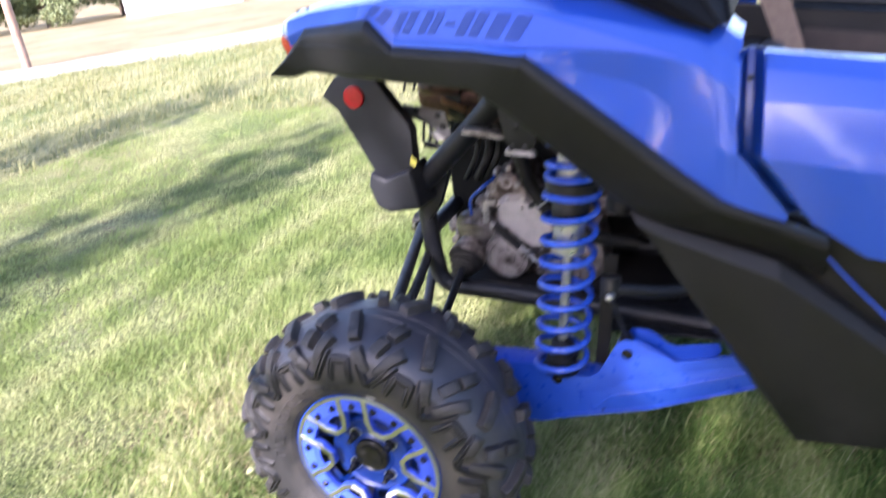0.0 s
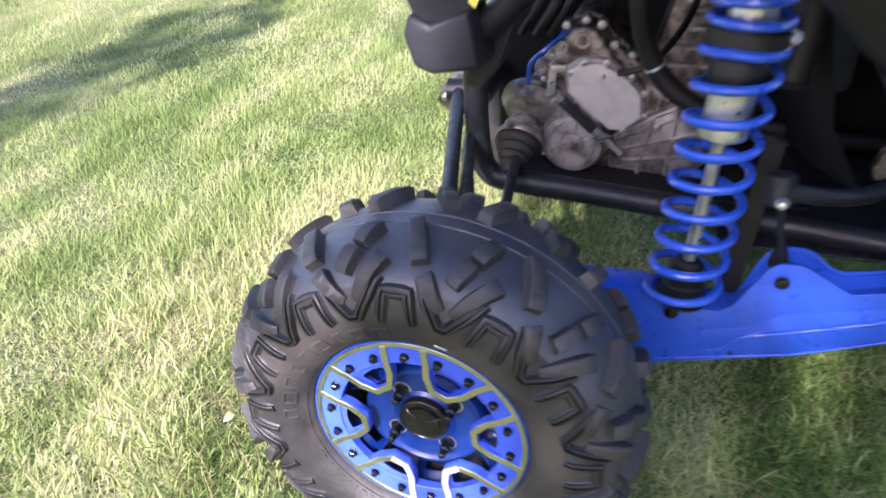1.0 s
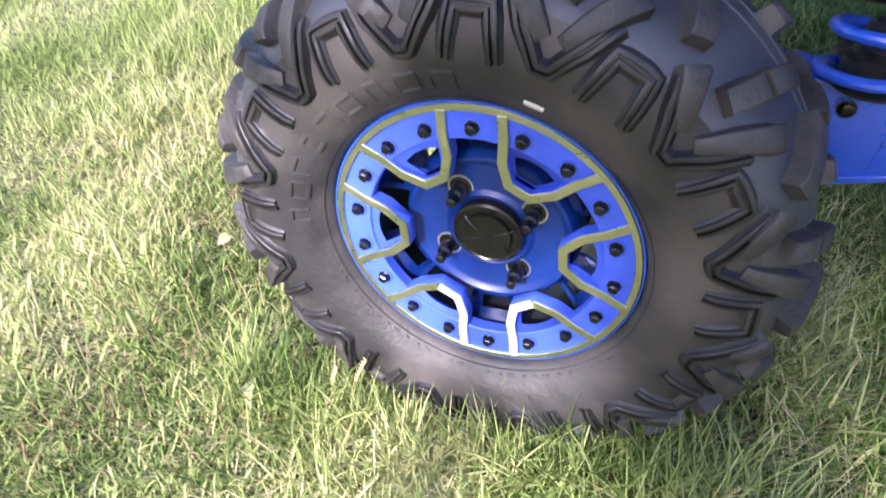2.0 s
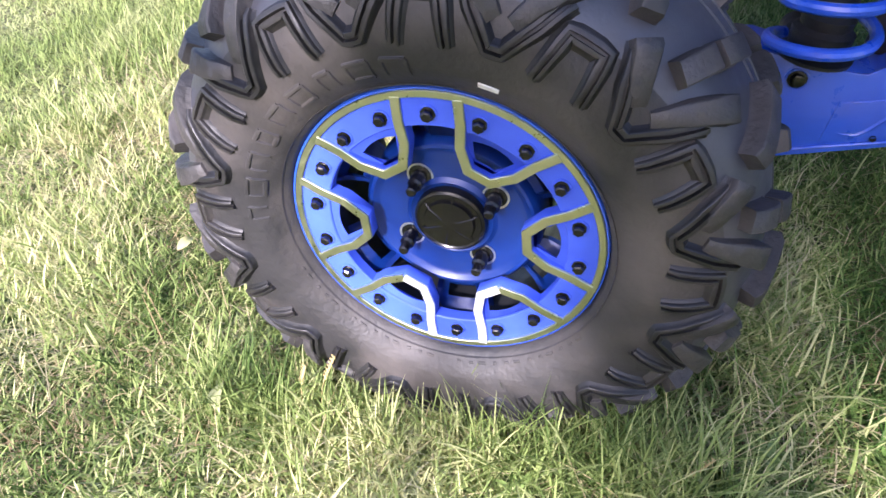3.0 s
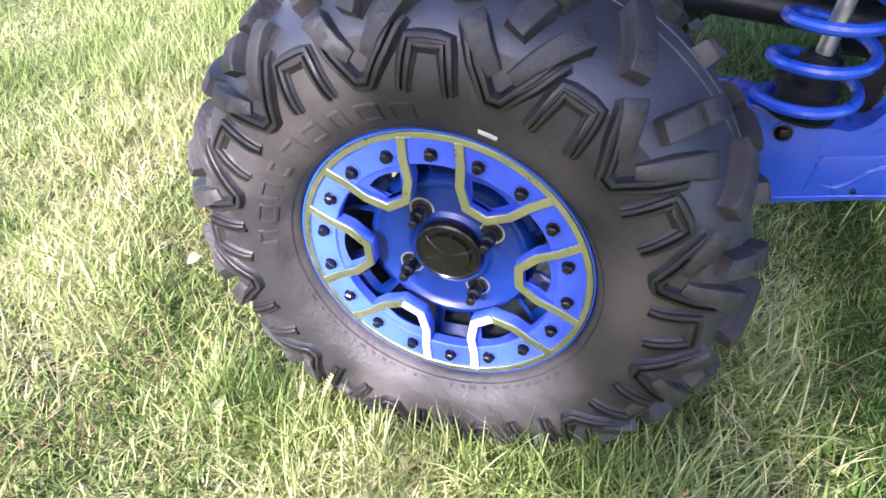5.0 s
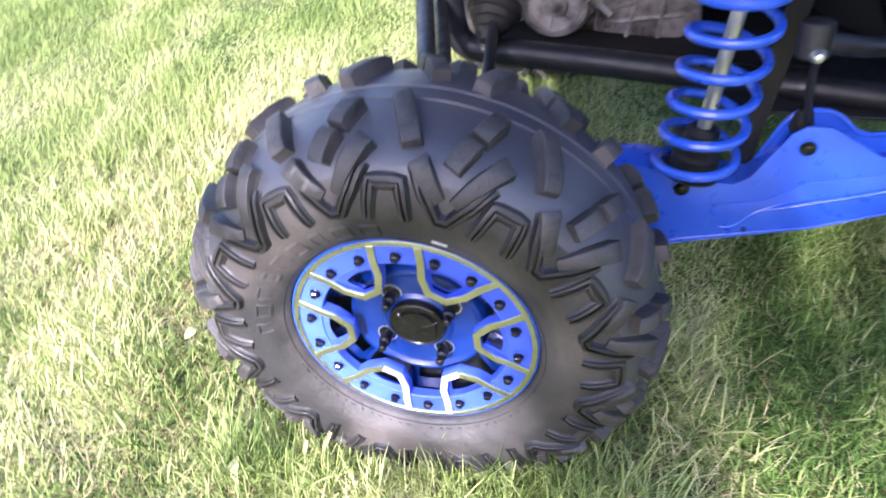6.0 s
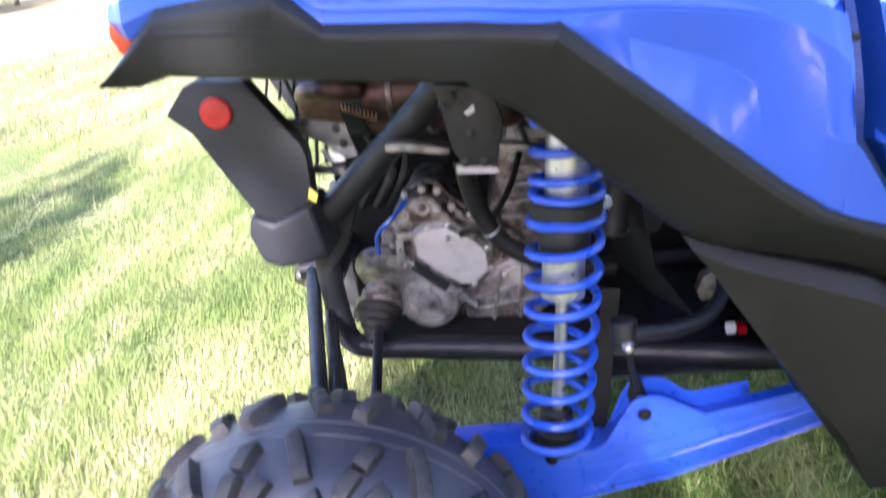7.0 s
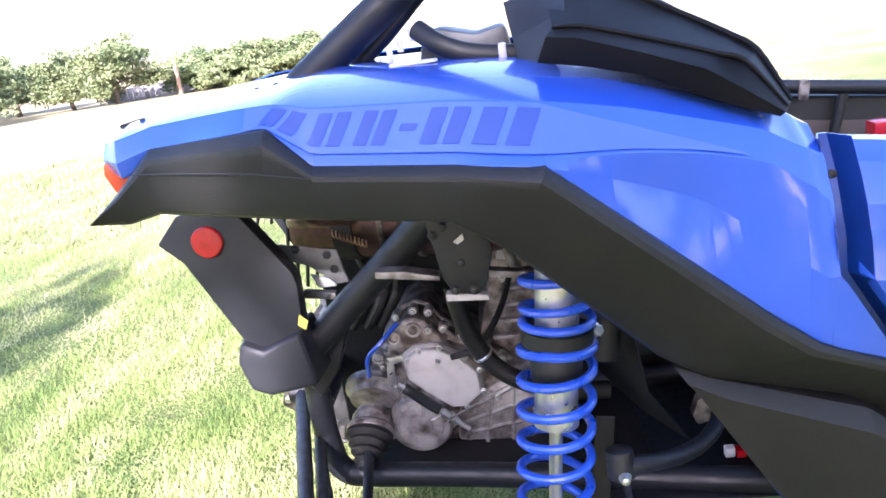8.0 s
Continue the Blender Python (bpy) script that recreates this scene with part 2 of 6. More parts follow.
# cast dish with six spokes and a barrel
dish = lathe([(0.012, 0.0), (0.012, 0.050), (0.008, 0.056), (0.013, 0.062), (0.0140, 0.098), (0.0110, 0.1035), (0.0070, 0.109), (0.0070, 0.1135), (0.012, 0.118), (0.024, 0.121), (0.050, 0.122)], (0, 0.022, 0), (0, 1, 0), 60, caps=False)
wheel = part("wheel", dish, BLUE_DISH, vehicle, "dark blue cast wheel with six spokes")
wheel.matrix_basis = pose(0, 0, HUB, 0, TURN0, 0)
spoke = None
for k in range(6):
    if spoke is None:
        bm = bmesh.new()                         # a broad tray with a window through its outer half
        grid = [[bm.verts.new(on_wheel(a * k, r, y + (0.010 if abs(a) > 10 else 0))) for a in (-17, -14, -9, 0, 9, 14, 17)] for r, y, k in ((0.108, 0.032, 0.85), (0.113, 0.040, 0.9), (0.131, 0.042, 0.95), (0.150, 0.036, 0.95), (0.168, 0.024, 0.95))]
        for i, (a, b) in enumerate(zip(grid, grid[1:])):
            for q in range(6):
                if not (i == 2 and q in (2, 3)):
                    bm.faces.new((a[q], a[q + 1], b[q + 1], b[q]))
        bmesh.ops.solidify(bm, geom=bm.faces[:], thickness=-0.014)
        bevel(bm, 0.002, 2, 40)
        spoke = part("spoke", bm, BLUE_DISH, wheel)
    else:
        share("spoke", spoke, wheel, pose(0, 0, 0, 0, 60 * k, 0))
part("barrel", lathe([(0.01, 0.186), (0.03, 0.172), (0.20, 0.168), (0.235, 0.19), (0.24, 0.178), (0.20, 0.160), (0.04, 0.163), (0.012, 0.176)], (0, 0, 0), (0, 1, 0), 64, caps=False), BLACK_ST, wheel)
part("brake_drum", lathe([(0.09, 0.02), (0.09, 0.115), (0.10, 0.12), (0.118, 0.12), (0.12, 0.05), (0.2, 0.05)], (0, 0, 0), (0, 1, 0), 40), BLACK_ST, wheel, "dark steel brake disc behind the wheel")
ring = part("beadlock_ring", bevel(annulus(0.158, 0.2052, -0.001, 0.018), 0.0015, 1), BLUE_RING, wheel, "bright blue bolted rim ring")
part("rim_lip", lathe([(0.014, 0.2050), (-0.001, 0.2053), (-0.0035, 0.2064), (-0.0030, 0.2085), (0.004, 0.2112), (0.020, 0.2115)], (0, 0, 0), (0, 1, 0), 96, caps=False), BLUE, wheel)
part("accent_line", bevel(annulus(0.1965, 0.2056, -0.0046, 0.002, n=96), 0.0008, 1), ACCENT, ring, "olive machined line round the ring")


def polar_strip(path, w, y0, y1):
    """A raised band along path [(theta, r)] in the wheel's plane."""
    bm = bmesh.new()
    pts = [Vector((r * math.sin(radians(a)), r * math.cos(radians(a)))) for a, r in path]
    near, rows = [], []
    for i, p in enumerate(pts):
        d0 = (p - pts[i - 1]).normalized() if i else (pts[1] - p).normalized()
        d1 = (pts[i + 1] - p).normalized() if i < len(pts) - 1 else d0
        nrm = Vector((-(d0 + d1).y, (d0 + d1).x)).normalized()
        k = w / 2 / max(0.5, nrm.dot(Vector((-d0.y, d0.x))))
        lo, hi = p - nrm * k, p + nrm * k
        rows.append([bm.verts.new(q) for q in ((lo.x, y0, lo.y), (hi.x, y0, hi.y), (hi.x, y1, hi.y), (lo.x, y1, lo.y))])
    for a, b in zip(rows, rows[1:]):
        for q in range(4):
            bm.faces.new((a[q], a[(q + 1) % 4], b[(q + 1) % 4], b[q]))
    bm.faces.new(rows[0]), bm.faces.new(rows[-1][::-1])
    return bevel(bm, 0.0006, 1)


claw_path = [(-19.2, 0.199), (-17.0, 0.168), (-15.5, 0.137), (-8.0, 0.109), (8.0, 0.109), (15.5, 0.137), (17.0, 0.168), (19.2, 0.199)]
claw_mesh = plate_mesh = None
for k in range(6):
    turn = pose(0, 0, 0, 0, 30 + 60 * k, 0)
    if claw_mesh is None:
        claw_mesh = part("claw", polar_strip(claw_path, 0.0122, -0.0055, -0.0022), ACCENT, ring, "machined olive claw edge")
        claw_base = part("claw_base", polar_strip(claw_path, 0.0128, -0.0022, 0.016), BLUE_RING, ring)
        claw_base.matrix_basis = turn
        claw_mesh.matrix_basis = turn
        bm = bmesh.new()                        # the blue web inside a claw, with a slot near its tip
        rows = []
        for r, hw, y in ((0.112, 7.5, 0.006), (0.119, 9.0, 0.006)):
            rows.append([bm.verts.new(on_wheel(a, r, y)) for a in np.linspace(-hw, hw, 8)])
        rows2 = []
        for r, hw, y in ((0.142, 15.0, 0.005), (0.162, 16.5, 0.001)):
            rows2.append([bm.verts.new(on_wheel(a, r * (1 if y < 0.002 else 1 + 0.05 * (1 - (a / hw) ** 2)), y)) for a in np.linspace(-hw, hw, 8)])
        for a, b in ((rows[0], rows[1]), (rows2[0], rows2[1])):
            for i in range(7):
                bm.faces.new((a[i], a[i + 1], b[i + 1], b[i]))
        for e in (0, 7):
            o = 1 if e == 0 else 6
            bm.faces.new((rows[1][e], rows[1][o], rows2[0][o], rows2[0][e]))
        bmesh.ops.solidify(bm, geom=bm.faces[:], thickness=-0.010)
        plate_mesh = part("web", bm, BLUE_RING, ring)
        plate_mesh.matrix_basis = turn
    else:
        # the lower claws' inner halves are coloured silver to paint in a sun patch
        if k in (2, 3):
            low, high = claw_path[:4], claw_path[4:]
            bare, dull = (high, low) if k == 2 else (low, high)
            mid = [claw_path[3], claw_path[4]]
            bright = part("claw", polar_strip(mid + bare[1:] if k == 2 else bare[:-1] + mid, 0.0122, -0.0056, -0.0022), LIT_SILVER, ring, "claw edge coloured silver for a patch of light")
            plain = part("claw", polar_strip(dull, 0.0121, -0.0055, -0.0022), ACCENT, ring, "machined olive claw edge")
            bright.matrix_basis = plain.matrix_basis = turn
        else:
            share("claw", claw_mesh, ring, turn)["label"] = "machined olive claw edge"
        share("web", plate_mesh, ring, turn)
        share("claw_base", claw_base, ring, turn)
# ring bolts, hub cap and wheel nuts
rb = seat_mesh = None
for k in range(18):
    at = pose(0, 0, 0, 0, 20 * k, 0)
    if rb is None:
        rb = part("ring_bolt", hexbolt((0, 0.0, 0.175), (0, -1, 0), 0.0071, 0.011), BLACK_GLOSS, ring, "small black hex bolt")
        seat_mesh = part("bolt_seat", lathe([(0, 0.0115), (0.0018, 0.0112), (0.0022, 0.0095), (0.0006, 0.0092)], (0, -0.0008, 0.175), (0, -1, 0), 20), BLUE_RING, ring)
        rb.matrix_basis = seat_mesh.matrix_basis = at
    else:
        share("ring_bolt", rb, ring, at)["label"] = "small black hex bolt"
        share("bolt_seat", seat_mesh, ring, at)
cap = part("hub_cap", lathe([(0, 0.0490), (0.015, 0.0490), (0.0195, 0.0476), (0.0212, 0.0445), (0.0195, 0.0422), (0.0195, 0.0350), (0.0245, 0.0330), (0.0262, 0.018), (0.0268, 0.006), (0.0268, 0.0005)], (0, 0.042, 0), (0, -1, 0), 40), BLACK_GLOSS, wheel, "round black plastic hub cap")
for k in range(6):                               # low moulded ribs from its middle to its edge
    part("cap_rib", bar([on_wheel(60 * k + 12, 0.012, 0.0152), on_wheel(60 * k + 12, 0.031, 0.0172), on_wheel(60 * k + 12, 0.040, 0.0215)], [0.0006, 0.0010, 0.0010], 6), BLACK_GLOSS, cap)
ln = None
for k in range(4):
    at = pose(0, 0, 0, 0, 59 + 90 * k, 0)
    if ln is None:
        ln = part("wheel_nut", lathe([(0, 0.0150), (0.003, 0.0150), (0.004, 0.0105), (0.024, 0.0100), (0.027, 0.0075), (0.028, 0.0068), (0.040, 0.0068), (0.042, 0.005)], (0, 0.037, 0.0715), (0, -1, 0), 12), BLACK_GLOSS, wheel, "black wheel nut on a stud")
        sk = part("nut_socket", lathe([(0.0, 0.0185), (0.004, 0.0180), (0.004, 0.0155), (-0.002, 0.0150)], (0, 0.0385, 0.0715), (0, -1, 0), 24, caps=False), STEEL, wheel)
        ln.matrix_basis = sk.matrix_basis = at
    else:
        share("wheel_nut", ln, wheel, at)["label"] = "black wheel nut on a stud"
        share("nut_socket", sk, wheel, at)

# ---- tyre ----
HALF = [(0.012, 0.2085), (-0.005, 0.2125), (-0.018, 0.225), (-0.033, 0.250), (-0.038, 0.285), (-0.033, 0.318), (-0.016, 0.348), (0.015, 0.370), (0.060, 0.383), (0.115, 0.388)]
MID = 0.115
PROF = spline([(y, r, 0) for y, r in HALF + [(2 * MID - y, r) for y, r in HALF[-2::-1]]], 5)
ARC = [0.0]
for p, q in zip(PROF, PROF[1:]):
    ARC.append(ARC[-1] + (q - p).length)


def skin(theta, s, h=0.0):
    """The place on the tyre at the angle theta, s metres along its section from the outer bead, h above the rubber."""
    i = min(max(int(np.searchsorted(ARC, s)) - 1, 0), len(ARC) - 2)
    t = (s - ARC[i]) / (ARC[i + 1] - ARC[i])
    p, d = PROF[i].lerp(PROF[i + 1], t), (PROF[i + 1] - PROF[i]).normalized()
    y, r = p.x - d.y * h * 1.0, p.y + d.x * h
    return on_wheel(theta, r, y)


bm = bmesh.new()
N = 160
rows = [[bm.verts.new(on_wheel(360 * k / N, p.y, p.x)) for p in PROF] for k in range(N)]
for k in range(N):
    a, b = rows[k], rows[(k + 1) % N]
    for i in range(len(PROF) - 1):
        bm.faces.new((a[i], a[i + 1], b[i + 1], b[i]))
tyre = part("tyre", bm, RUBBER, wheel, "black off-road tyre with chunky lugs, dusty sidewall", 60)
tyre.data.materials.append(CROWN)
for f in tyre.data.polygons:                     # the tread band between the lugs: cleaner than the sidewalls, sky sheen in its colour
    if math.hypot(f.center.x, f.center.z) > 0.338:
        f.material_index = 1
for y in (0.098, 0.132):
    part("mould_line", lathe([(-0.0012, 0.3868), (0, 0.3892), (0.0012, 0.3868)], (0, y, 0), (0, 1, 0), 120, caps=False), CROWN, tyre)


L = ARC[-1]


def lug(path, h, base=1.08, steps=5, grow=1.09, groove=0.0):
    """A rubber block along path [(theta, s, half width)] on the tyre's skin; groove sinks a channel along its top."""
    bm = bmesh.new()
    path = [(p[0], p[1] * grow if p[1] < L / 2 else L - (L - p[1]) * grow, *p[2:]) for p in path]
    fine = []
    for a, b in zip(path, path[1:]):
        fine += [tuple(a[i] + (b[i] - a[i]) * k / steps for i in range(len(a))) for k in range(steps)]
    fine.append(path[-1])
    rows = []
    for i, (th, s, w, *hh) in enumerate(fine):
        p0, p1 = fine[max(i - 1, 0)], fine[min(i + 1, len(fine) - 1)]
        rr = 0.35
        d = Vector((radians(p1[0] - p0[0]) * rr, p1[1] - p0[1])).normalized()
        nx, ns = -d.y, d.x
        hgt = hh[0] if hh else h
        if i in (0, len(fine) - 1):
            hgt -= min(0.004, 0.3 * hgt)
        soft = min(0.0045, 0.3 * hgt)
        shape = [(base + 0.30, -0.003), (base + 0.02, 0.08 * hgt), (1.05, 0.40 * hgt), (0.99, hgt - soft), (0.93, hgt - 0.3 * soft), (0.80, hgt)]
        if groove:
            shape += [(0.30, hgt), (0.20, hgt - groove)]
        shape += [(-k, up) for k, up in shape[::-1]]
        row = []
        for k, up in shape:
            row.append(bm.verts.new(skin(th + math.degrees(nx * w * k / rr), s + ns * w * k, up)))
        rows.append(row)
    for a, b in zip(rows, rows[1:]):
        for q in range(len(a) - 1):
            bm.faces.new((a[q], a[q + 1], b[q + 1], b[q]))
    bm.faces.new(rows[0][::-1]), bm.faces.new(rows[-1])
    return bm


BLOCKS = [  # one repeat of the tread on the near half: two arms of the V, a straight bar and a two-piece slanting bar
    [(13.6, 0.122, 0.009, 0.006), (10.0, 0.143, 0.0122, 0.014), (7.0, 0.166, 0.0138, 0.021)],
    [(17.2, 0.122, 0.009, 0.006), (21.0, 0.154, 0.0122, 0.014), (25.6, 0.188, 0.0138, 0.022)],
    [(5.2, 0.1825, 0.0125, 0.024), (3.0, 0.220, 0.0128, 0.024), (0.3, 0.260, 0.0122, 0.024)],
    [(14.5, 0.1625, 0.0128, 0.023), (17.4, 0.2000, 0.0128, 0.024)],
    [(18.1, 0.2075, 0.0128, 0.024), (21.2, 0.2480, 0.0122, 0.024)],
]
lug_kinds = [lug(b, 0.02) for b in BLOCKS] + [lug([(t + 15, L - q, *r) for t, q, *r in b], 0.02) for b in BLOCKS]
rail_kinds = [
    lug([(-5.6, 0.086, 0.0078), (-3.6, 0.137, 0.0085), (3.6, 0.137, 0.0085), (5.6, 0.086, 0.0078)], 0.0085, 1.5, groove=0.006),
    lug([(6.6, 0.162, 0.0085), (9.4, 0.128, 0.0085), (13.9, 0.096, 0.0080), (16.9, 0.096, 0.0080), (21.4, 0.128, 0.0085), (24.6, 0.160, 0.0085)], 0.0095, 1.4, groove=0.0065),
]
for name, kinds, mat in (("tread_lug", lug_kinds, LUG), ("sidewall_rib", rail_kinds, RIB)):
    for bm in kinds:
        first = part(name, bm, mat, tyre, sharp=38)
        first.matrix_basis = pose(0, 0, 0, 0, 3.4, 0)
        for k in range(1, 12):
            share(name, first, tyre, pose(0, 0, 0, 0, 3.4 + 30 * k, 0))
# raised maker's mark on the sidewall, as plain bars
for k, a in enumerate(range(-84, 0, 10)):
    w = 3.2 if k % 3 else 2.2
    for path in ([(a - w, 0.046), (a - w, 0.068)], [(a + w, 0.046), (a + w, 0.068)], [(a - w, 0.068), (a + w, 0.068)], [(a - w, 0.046), (a + w, 0.046)])[:4 if k % 2 else 3]:
        part("raised_mark", lug([(t, q, 0.0026) for t, q in path], 0.0024, 1.4, 3), RUBBER, tyre)
for k in range(26):
    a = 128 + 4.6 * k + (6 if k > 11 else 0)
    part("raised_mark", lug([(a, 0.034, 0.0016), (a + 1.4 + 1.2 * (k % 3 == 0), 0.034, 0.0016)], 0.0014, 1.3, 2), RUBBER, tyre)
part("bead_line", lathe([(0.0, 0.2185), (-0.0022, 0.2195), (0.0, 0.2205)], (0, -0.0135, 0), (0, 1, 0), 96, caps=False), RUBBER, tyre)
part("size_sticker", lug([(17.0, 0.049, 0.0042), (22.5, 0.049, 0.0042)], 0.0012, 1.0), WHITE, tyre, "small white sticker on the sidewall")

# ---- trailing arm ----
ARM = [(0.08, 0.24), (0.36, 0.262), (0.42, 0.282), (0.66, 0.345), (0.93, 0.452), (1.40, 0.650), (1.40, 0.740), (0.91, 0.548), (0.735, 0.508), (0.665, 0.550), (0.645, 0.560), (0.605, 0.558), (0.585, 0.543), (0.535, 0.450), (0.510, 0.432), (0.450, 0.436), (0.35, 0.458), (0.08, 0.45)]
LOWER = {0.91: 0.512, 0.735: 0.466, 0.665: 0.478, 0.645: 0.480, 0.605: 0.478, 0.585: 0.470, 0.535: 0.428}
arm = part("trailing_arm", slab([(x, LOWER.get(x, z) if z > 0.4 else z) for x, z in ARM], 0.377, 0.450, 0.005, 2), BLUE_STEEL, vehicle, "blue welded steel trailing arm")
part("front_plate", slab(ARM, 0.3715, 0.3775, 0.0022, 2), BLUE_STEEL, arm)
BACK = [(0.30, 0.36), (0.535, 0.395), (0.583, 0.516), (0.598, 0.540), (0.615, 0.550), (0.655, 0.549), (0.675, 0.540), (0.706, 0.512), (0.730, 0.506), (0.838, 0.526), (0.844, 0.502), (0.80, 0.46), (0.6, 0.38), (0.3, 0.33)]
part("back_plate", slab(BACK, 0.4495, 0.4560, 0.0022, 2), BLUE_STEEL, arm)
part("rolled_edge", bar([(x, 0.4490, z - 0.002) for x, z in BACK[1:10]], 0.0052, 8), BLUE_STEEL, arm)
part("weld_seam", bar([(0.40, 0.3705, 0.290), (0.53, 0.3705, 0.322), (0.66, 0.3705, 0.352), (0.93, 0.3705, 0.459), (1.2, 0.3705, 0.572)], 0.0035, 8), BLUE_STEEL, arm)
part("pressed_panel", slab([(0.475, 0.318), (0.62, 0.350), (0.93, 0.475), (1.15, 0.562), (1.15, 0.612), (0.92, 0.518), (0.745, 0.476), (0.625, 0.445), (0.565, 0.402), (0.485, 0.385)], 0.3695, 0.374, 0.002, 2), BLUE_STEEL, arm)
part("pressed_rib", bar([(0.545, 0.3735, 0.372), (0.60, 0.3690, 0.392), (0.70, 0.3690, 0.424), (0.90, 0.3690, 0.495), (1.05, 0.3690, 0.55)], [0.003, 0.006, 0.006, 0.006, 0.003], 8), BLUE_STEEL, arm)
part("pressed_rib", bar([(0.47, 0.3735, 0.345), (0.52, 0.3725, 0.335), (0.56, 0.3725, 0.375), (0.60, 0.3725, 0.40)], [0.002, 0.005, 0.005, 0.003], 8, 3), BLUE_STEEL, arm)
for x, z, r in ((0.421, 0.416, 0.0140), (0.614, 0.519, 0.0140), (0.545, 0.334, 0.004)):
    part("bolt_hole", lathe([(0.001, r * 1.22), (0.0034, r * 1.20), (0.0034, r * 1.04), (-0.004, r * 0.98), (-0.004, 0.001)], (x, 0.3712, z), (0, -1, 0), 24), BLUE_STEEL if r > 0.01 else DARK, arm)
    if r > 0.01:
        part("arm_bolt", lathe([(0, r * 1.0), (0.0042, r * 0.98), (0.0046, r * 0.72), (0.011, r * 0.70), (0.012, r * 0.5)], (x, 0.3735, z), (0, -1, 0), 12), BLACK_GLOSS, arm, "black bolt head in the arm")

# ---- shock absorber ----
S0, S1 = Vector((0.431, 0.372, 0.435)), Vector((0.508, 0.412, 1.200))
AX = (S1 - S0).normalized()


def on_shock(z):
    return S0 + AX * ((z - S0.z) / AX.z)


shock = part("shock_absorber", lathe([(0, 0.036), (0.004, 0.043), (0.030, 0.043), (0.033, 0.0405), (0.350, 0.0405), (0.36, 0.040)], on_shock(0.797), AX, 32), STEEL, vehicle, "coil-over shock absorber with blue springs and a bright body")
part("rod", lathe([(0, 0.0125), (0.26, 0.0125)], on_shock(0.545), AX, 20), STEEL, shock, "polished steel rod")
part("bump_stop", lathe([(0, 0.040), (0.03, 0.042), (0.036, 0.034), (0.05, 0.036), (0.056, 0.030), (0.075, 0.030), (0.082, 0.022)], on_shock(0.462), AX, 28), BLACK_PL, shock, "black rubber bump stop")
part("sleeve", lathe([(0, 0.046), (0.003, 0.048), (0.050, 0.048), (0.053, 0.046)], on_shock(0.890), AX, 32), BLACK_PL, shock)
part("spring_collar", lathe([(0, 0.050), (0.002, 0.066), (0.030, 0.066), (0.033, 0.05)], on_shock(0.961), AX, 36), BLACK_PL, shock, "black spring divider")
part("lower_seat", lathe([(-0.002, 0.03), (0.0, 0.05), (0.006, 0.052), (0.010, 0.04)], on_shock(0.452), AX, 28), BLACK_ST, shock)
part("lower_eye", lathe([(-0.045, 0.02), (-0.045, 0.024), (0.045, 0.024), (0.045, 0.02)], (0.425, 0.500, 0.420), (0, 1, 0), 20), BLACK_ST, shock)


def coil(z0, z1, turns, r, wire, flat=0.0, seated=0.0, front=None):
    """A coil round the shock; front: a height at which it crosses the outer side."""
    side = AX.orthogonal().normalized()
    up = AX.cross(side)
    out = Vector((0, -1, 0))
    phase = 0.6 if front is None else math.atan2(out.dot(up), out.dot(side)) - 2 * math.pi * turns * (front - z0) / (z1 - z0)
    pts = []
    n = int(turns * 28)
    for i in range(n + 1):
        t = i / n
        a = 2 * math.pi * turns * t + phase
        u = t
        if flat:                                 # closed lower end
            e = flat / turns
            u = 0.4 * t if t < e else 0.4 * e + (t - e) * (1 - 0.4 * e) / (1 - e)
        pts.append(on_shock(z0 + (z1 - z0) * u) + r * (math.cos(a) * side + math.sin(a) * up))
    for i in range(1, int(28 * seated) + 1):     # upper end, closed under its seat
        a = 2 * math.pi * (turns + i / 28) + phase
        pts.append(on_shock(z1 + 0.002 * i / 28) + r * (math.cos(a) * side + math.sin(a) * up))
    return bar(pts, wire, 10)


part("main_spring", coil(0.458, 0.958, 8.35, 0.0665, 0.0090, 0.0, 0.4, 0.482), BLUE_STEEL, shock, "blue coil spring")
part("upper_spring", coil(0.994, 1.22, 5.0, 0.0635, 0.0085, 1.0), BLUE_STEEL, shock, "blue coil spring")
part("guard_plate", slab([(0.508, 0.42), (0.545, 0.42), (0.585, 0.765), (0.548, 0.770)], 0.452, 0.458, 0.002, 1), BLACK_PL, vehicle, "thin black guard strip beside the shock")
part("reservoir", lathe([(0, 0.03), (0.005, 0.034), (0.16, 0.034), (0.165, 0.03)], (0.575, 0.52, 0.86), (0.15, 0.1, 1), 24), GREY_PL, vehicle, "dark grey reservoir behind the shock")
part("clamp_nut", hexbolt((0.552, 0.43, 0.965), (0.5, -0.8, 0.2), 0.012, 0.02), STEEL, vehicle)

# ---- anti-roll bar and its link ----
swaybar = part("anti_roll_bar", bar([(0.560, 0.365, 0.705), (0.600, 0.372, 0.708), (0.680, 0.42, 0.682), (0.760, 0.50, 0.658), (0.815, 0.58, 0.662), (0.835, 0.66, 0.695), (0.84, 0.80, 0.72), (0.84, 1.1, 0.72)], 0.0168, 14, 5), BLACK_ST, vehicle, "black anti-roll bar")
part("bar_end", lathe([(-0.03, 0.02), (-0.026, 0.026), (0.026, 0.026), (0.03, 0.02)], (0.578, 0.37, 0.715), (0, 0.2, 1), 20), BLACK_ST, swaybar)
part("drop_link", bar([(0.583, 0.350, 0.700), (0.590, 0.372, 0.64), (0.606, 0.40, 0.56), (0.610, 0.41, 0.535)], 0.0065, 10), BLACK_ST, swaybar)
